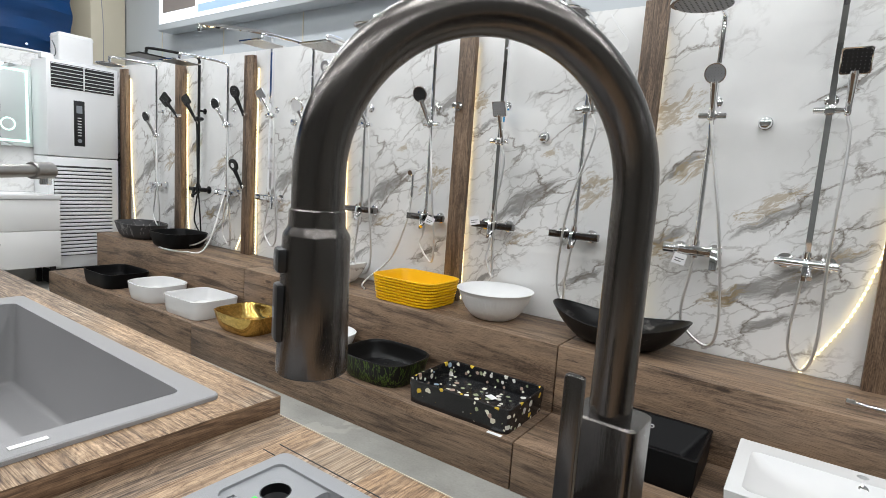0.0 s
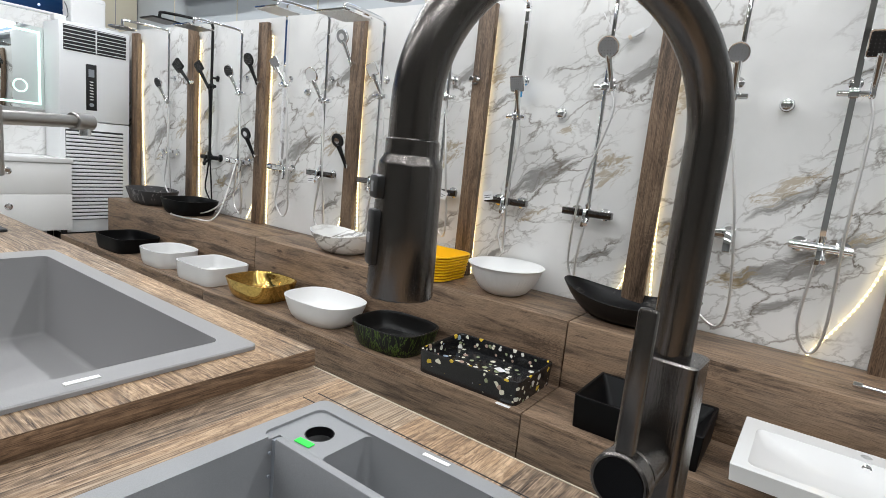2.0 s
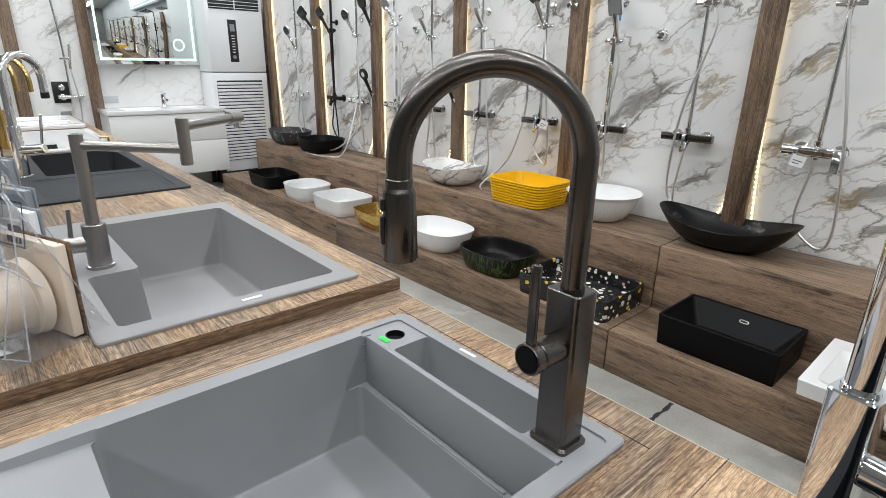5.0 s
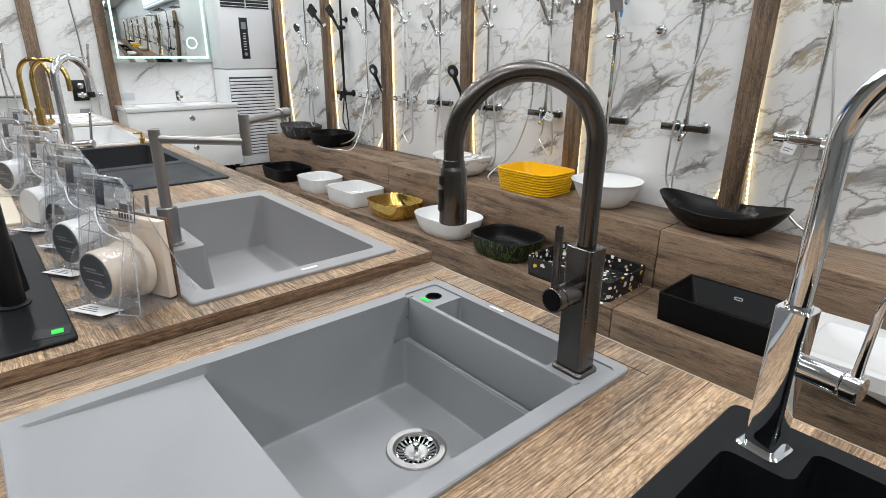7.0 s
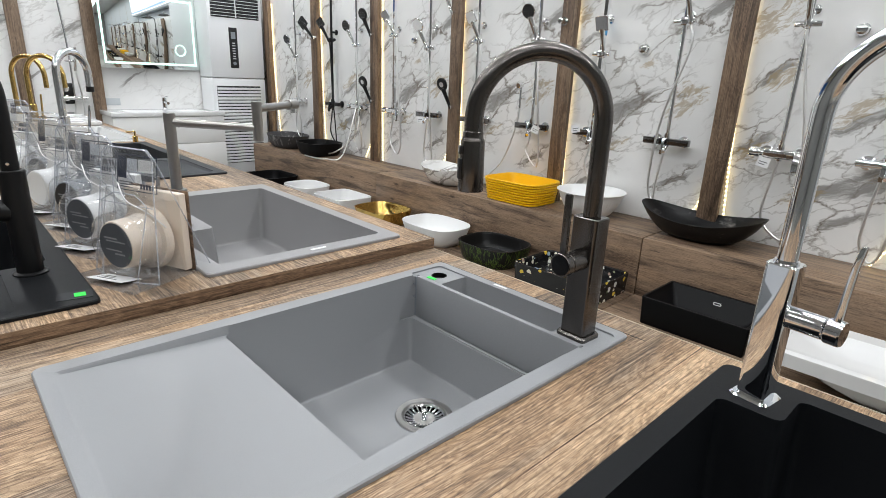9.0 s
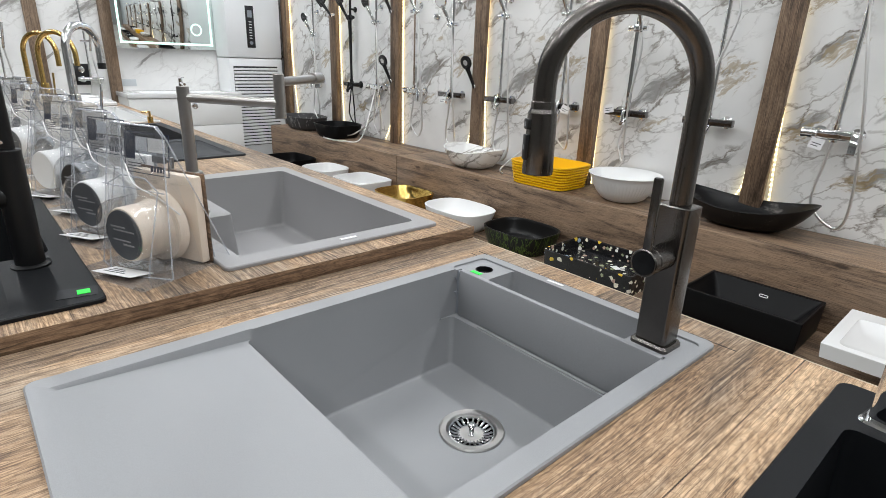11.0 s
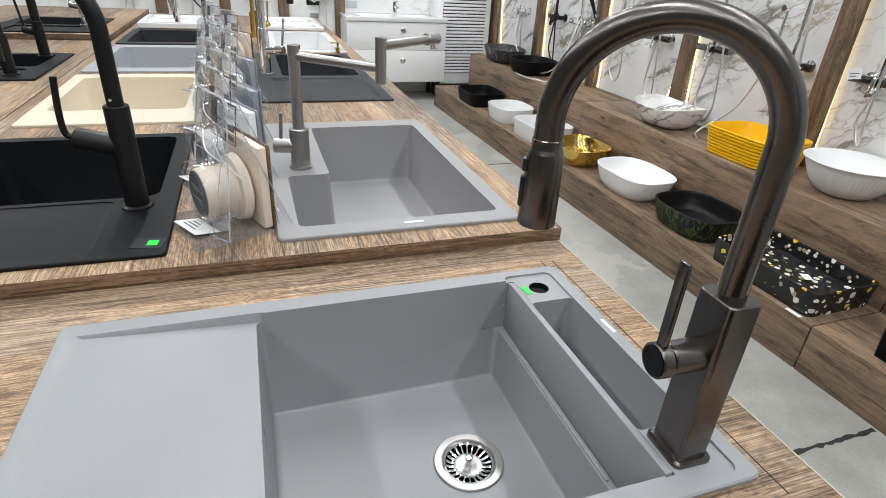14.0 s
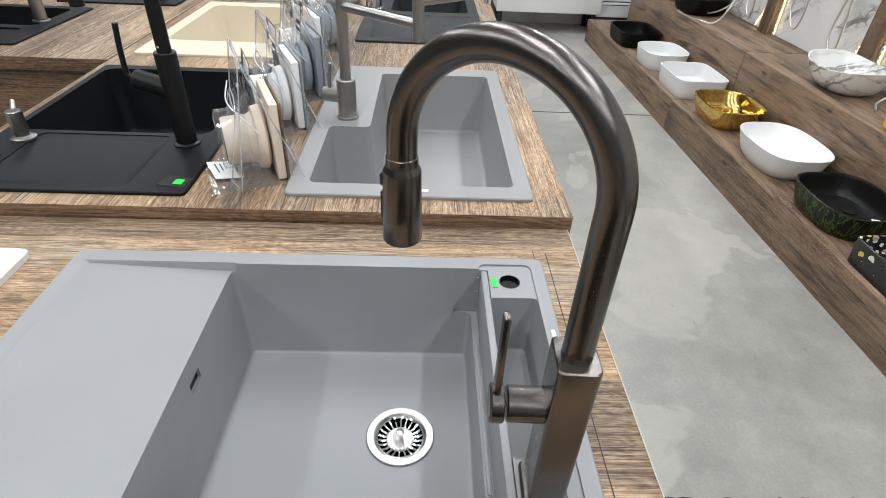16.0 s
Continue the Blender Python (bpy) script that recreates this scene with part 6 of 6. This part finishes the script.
# ---- fans in blister packs ----
def fan_pack(x, y, rz, body_mat, disc_mat, label):
    t = thing("fan_pack", label, "packaged fan", pose(x, y, C2, 0, 0, rz), "packaged fans")
    fan = part("housing", lathe([(0.047, -0.058), (0.049, -0.054), (0.0495, -0.005), (0.053, 0.002), (0.064, 0.004), (0.067, 0.020), (0.058, 0.026)], 40, pose(0, 0, 0.070, -90)), body_mat, t)
    part("end_disc", lathe([(0.045, 0.0), (0.045, 0.002)], 36, pose(0, -0.0575, 0.070, 90)), DISC if disc_mat is FAN_GREY else disc_mat, fan, "dark printed end disc")
    for dx, dz, w, h in ((-0.012, 0.084, 0.018, 0.0015), (0.002, 0.078, 0.026, 0.0012), (-0.006, 0.060, 0.022, 0.0012), (0.010, 0.053, 0.014, 0.0015)):
        if disc_mat is not FAN_WHITE:
            part("print", box(dx - w, dx + w, -0.0602, -0.0597, dz - h, dz + h), NOZZLE, fan)
    part("face_plate", box(-0.08, 0.08, 0.030, 0.048, 0.004, 0.166, 0.004), body_mat, t)
    part("front_trim", box(-0.083, 0.083, 0.0485, 0.054, 0.001, 0.169, 0.003), EDGE if body_mat is FAN_BEIGE else FAN_GREY, t)
    shell = bmesh.new()
    for ya, yb, za, zb, w0, w1 in ((-0.045, -0.012, 0.0, 0.255, 0.092, 0.070), (0.085, -0.008, 0.0, 0.255, 0.092, 0.070)):
        for s in (1,):
            a = [(-w0, ya, za), (w0, ya, za), (w1, yb, zb - 0.015), (w1 - 0.015, yb, zb), (-w1 + 0.015, yb, zb), (-w1, yb, zb - 0.015)]
            shell.faces.new([shell.verts.new(p) for p in a])
    rim = bmesh.new()
    for ya, yb in ((-0.045, -0.012), (0.085, -0.008)):
        sweep([(-0.092, ya, 0.001), (-0.070, yb, 0.240), (-0.055, yb, 0.255), (0.055, yb, 0.255), (0.070, yb, 0.240), (0.092, ya, 0.001)], 0.0014, 6, rim)
    sweep([(-0.092, -0.045, 0.0012), (-0.04, -0.062, 0.0012), (0.04, -0.062, 0.0012), (0.092, -0.045, 0.0012)], 0.0014, 6, rim)
    sweep([(-0.079, -0.030, 0.148), (0.079, -0.030, 0.148)], 0.0010, 6, rim)
    part("fold_edge", rim, CLEAR_EDGE, t, "folded edge of the clear blister, whitened as a highlight")
    part("clear_shell", shell, CLEAR, t, "clear folded plastic blister")
    prof = [(0.052, -0.070), (0.060, -0.067), (0.0625, -0.02), (0.080, -0.012)]
    ring = [[pose(0, 0, 0.075, -90) @ Vector((r * math.cos(2 * math.pi * i / 32), r * math.sin(2 * math.pi * i / 32), zz)) for i in range(32)] for r, zz in prof]
    part("clear_dome", loft([[tuple(p) for p in rr] for rr in ring], False, False), CLEAR, t, "clear plastic dome over the fan")
    for sx in (-1, 1):
        fl = bmesh.new()
        fl.faces.new([fl.verts.new(p) for p in ((sx * 0.092, -0.045, 0), (sx * 0.092, 0.02, 0), (sx * 0.071, -0.010, 0.24))])
        part("clear_side", fl, CLEAR, t)
    frame_bm = bmesh.new()
    for x0, x1, z0, z1 in ((-0.057, 0.057, 0.236, 0.2385), (-0.057, 0.057, 0.166, 0.1675), (-0.057, -0.055, 0.1675, 0.236), (0.055, 0.057, 0.1675, 0.236), (-0.054, -0.030, 0.190, 0.234)):
        box(x0, x1, -0.0206, -0.0200, z0, z1, bm=frame_bm)
    card = part("printed_frame", frame_bm, NAVY_INK, t, "dark blue printed header")
    card.matrix_basis = pose(0, 0.0, 0.0, -7.4, 0, 0)
    part("white_field", box(0.004, 0.046, -0.0206, -0.0200, 0.206, 0.230), PAPER, card)
    part("pale_field", box(-0.027, 0.001, -0.0206, -0.0200, 0.206, 0.230), CARD, card)
    part("bar_code", box(0.014, 0.050, -0.0206, -0.0200, 0.189, 0.200), INK, card)
    for k in range(5):
        part("bar", box(0.010 + k * 0.008, 0.0155 + k * 0.008, -0.0206, -0.0200, 0.172, 0.182), NAVY_INK, card)
    for k in range(3):
        part("line", box(-0.050, -0.012, -0.0206, -0.0200, 0.172 + k * 0.005, 0.1738 + k * 0.005), INK, card)
    # thin rods along the creases carry painted white highlights
    crease = bmesh.new()
    for pa, pb in (((-0.050, -0.060, 0.002), (-0.064, -0.030, 0.150)), ((0.050, -0.060, 0.002), (0.064, -0.030, 0.150)), ((-0.064, -0.030, 0.150), (-0.030, -0.026, 0.168)), ((0.064, -0.030, 0.150), (0.030, -0.026, 0.168)), ((-0.030, -0.026, 0.168), (0.030, -0.026, 0.168)), ((-0.078, 0.060, 0.004), (-0.072, 0.040, 0.170)), ((0.078, 0.060, 0.004), (0.072, 0.040, 0.170))):
        sweep([pa, pb], 0.0013, 6, crease)
    part("crease", crease, CLEAR_EDGE, t)
    part("clear_foot", box(-0.095, 0.095, -0.105, 0.088, 0.0004, 0.0012), CLEAR, t, "clear folded plastic foot")
    part("wire", sweep(spline([(-0.01, -0.03, 0.19), (0.02, -0.04, 0.16), (0.05, -0.02, 0.135), (0.06, 0.01, 0.10)], 6), 0.0014, 6), PAPER, t)
    lab = part("paper_label", box(-0.042, 0.042, -0.025, 0.025, 0, 0.0008), PAPER, t, "white printed paper label")
    lab.matrix_basis = pose(0.0, -0.072, 0.006, -11, 0, 8)
    for k in range(3):
        part("line", box(-0.03, 0.015 - 0.01 * k, -0.012 + k * 0.01, -0.009 + k * 0.01, 0.0009, 0.0013), INK, lab)


PACKS = ((-0.832, FAN_BEIGE, FAN_GREY, "beige bathroom fan in a clear blister pack"), (-1.09, FAN_WHITE, FAN_GREY, "white bathroom fan in a clear blister pack"), (-1.31, FAN_GREY, SHADOW_DARK, "dark grey bathroom fan in a clear blister pack"),
         (-1.52, FAN_WHITE, FAN_WHITE, "white bathroom fan in a clear blister pack"), (-1.78, FAN_GREY, FAN_GREY, "dark grey bathroom fan in a clear blister pack"), (-2.05, FAN_WHITE, FAN_GREY, "white bathroom fan in a clear blister pack"),
         (-2.45, FAN_BEIGE, FAN_GREY, "beige bathroom fan in a clear blister pack"), (-2.85, FAN_WHITE, FAN_WHITE, "white bathroom fan in a clear blister pack"))
for k, (px, m1, m2, lab) in enumerate(PACKS):
    fan_pack(px, -0.140 - 0.012 * k * (k % 2), 27 + (k * 37 % 9) - 4, m1, m2, lab)


# ---- taps further along ----
def gooseneck(x, y, z, ang, mat, label, r=0.10, rise=0.36, lever=True, tube=0.0125, side=85, body=0.15, drop=0.12, reach=0.07):
    """ang: where the spout points; side: the lever's angle from it."""
    t = thing("kitchen_tap", label, "tap", pose(x, y, z), "taps")
    part("base_plate", lathe([(0.030, 0), (0.030, 0.004), (0.025, 0.006)], 24), mat, t)
    part("body", rod((0, 0, 0.005), (0, 0, body), 0.022, 22), mat, t)
    part("spout", sweep(arc_pts((0, 0), ang, body - 0.01, rise, r, rise - drop, 30), tube, 16), mat, t)
    if lever:
        a = radians(ang + side)
        ca, sa = math.cos(a), math.sin(a)
        part("valve", rod((0, 0, 0.10), (reach * ca, reach * sa, 0.11), 0.017, 18), mat, t)
        part("lever", rod((reach * 0.92 * ca, reach * 0.92 * sa, 0.115), ((reach + 0.01) * ca, (reach + 0.01) * sa, 0.235), 0.005, 10), mat, t)
    return t


t = gooseneck(-2.352, -0.009, C2 + 0.008, 129, CHROME, "tall chrome gooseneck tap with side lever and black tip", 0.083, 0.357, True, 0.0150, -79, 0.19, 0.055, 0.10)
part("tip", rod((0.166 * math.cos(radians(129)), 0.166 * math.sin(radians(129)), 0.304), (0.166 * math.cos(radians(129)), 0.166 * math.sin(radians(129)), 0.280), 0.0155, 18), BLACK_PLASTIC, t, "black spray tip")
gooseneck(-3.264, 0.0, C2, 38, GOLD_BRUSHED, "tall brushed gold gooseneck tap", 0.108, 0.325, True, 0.0120, 110, 0.19, 0.045, 0.10)
gooseneck(-3.62, -0.025, C2, 38, GOLD_BRUSHED, "tall pale gold gooseneck tap on the counter", 0.105, 0.325, False, 0.0125, 85, 0.15, 0.06)
t = thing("soap_dispenser", "small gold soap dispenser pump by the sink", "soap dispenser", pose(-2.985, 0.40, C2, 0, 0, 0) @ Matrix.Scale(0.7, 4), "soap pumps")
part("collar", rod((0, 0, 0), (0, 0, 0.05), 0.02, 18), GOLD_BRUSHED, t)
part("pump", rod((0, 0, 0.05), (0, 0, 0.09), 0.008, 12), GOLD_BRUSHED, t)
part("spout", rod((0, 0, 0.085), (0.02, -0.06, 0.085), 0.006, 10), GOLD_BRUSHED, t)
t = thing("soap_dispenser", "brushed steel soap pump on the black sink", "soap dispenser", pose(-0.926, -0.689, C2 + 0.008), "soap pumps")
part("collar", lathe([(0.026, 0), (0.026, 0.004), (0.014, 0.008), (0.014, 0.018)], 24), STEEL, t)
part("pump", rod((0, 0, 0.016), (0, 0, 0.065), 0.0165, 20), STEEL, t)
part("spout", rod((0, 0, 0.055), (-0.05, -0.03, 0.068), 0.005, 10), STEEL, t)
t = thing("kitchen_tap", "chrome tap with a flexible black hose spout and pull-down spray", "tap", pose(-4.02, -0.50, C2 + 0.006), "taps")
part("body", rod((0, 0, 0), (0, 0, 0.26), 0.022, 20), CHROME, t)
part("flex_spout", sweep(arc_pts((0, 0), 50, 0.25, 0.30, 0.12, 0.14, 28), 0.014, 14), BLACK_METAL, t, "black ribbed flexible spout")
part("spray", rod((0.154, 0.184, 0.15), (0.16, 0.19, 0.05), 0.017, 16), CHROME, t)
part("guide", sweep(spline([(0.0, 0, 0.24), (0.06, 0.07, 0.23), (0.14, 0.165, 0.14)], 8), 0.005, 8), BLACK_METAL, t)
part("lever", rod((-0.02, -0.02, 0.10), (-0.06, -0.06, 0.28), 0.008, 10), CHROME, t)
gooseneck(-2.36, -0.96, C2 + 0.008, 160, BLACK_METAL, "matt black kitchen tap on the side counter", 0.09, 0.40, True, 0.016)
gooseneck(-2.80, -0.955, C2 + 0.008, 160, BLACK_METAL, "matt black kitchen tap on the side counter", 0.09, 0.40, True, 0.018)
gooseneck(-1.93, -1.22, C2 + 0.008, 200, STEEL, "brushed steel kitchen tap on the side counter", 0.09, 0.34)
gooseneck(-3.75, -0.98, C2 + 0.038, 160, CHROME, "chrome kitchen tap on the raised counter", 0.09, 0.36)

# floor joints and cracks
fl = bpy.data.objects["floor"]
part("joint", box(-3.62, -3.608, -5.9, 3.0, -0.004, 0.0012), SHADOW_DARK, fl, "dark expansion joint")
rng = random.Random(5)
for cx0, cy0, cx1, cy1, w in ((-0.612, 0.6, -0.612, 1.946, 0.009),):
    bm = bmesh.new()
    n = 60
    left, right = [], []
    for i in range(n + 1):
        u = i / n
        x, y = cx0 + (cx1 - cx0) * u + rng.uniform(-0.003, 0.003), cy0 + (cy1 - cy0) * u
        ww = w * rng.uniform(0.4, 1.3)
        left.append(bm.verts.new((x - ww, y, 0.0012)))
        right.append(bm.verts.new((x + ww, y, 0.0012)))
    for i in range(n):
        bm.faces.new((left[i], right[i], right[i + 1], left[i + 1]))
    part("crack", bm, SHADOW_DARK, fl, "dark crack in the concrete")
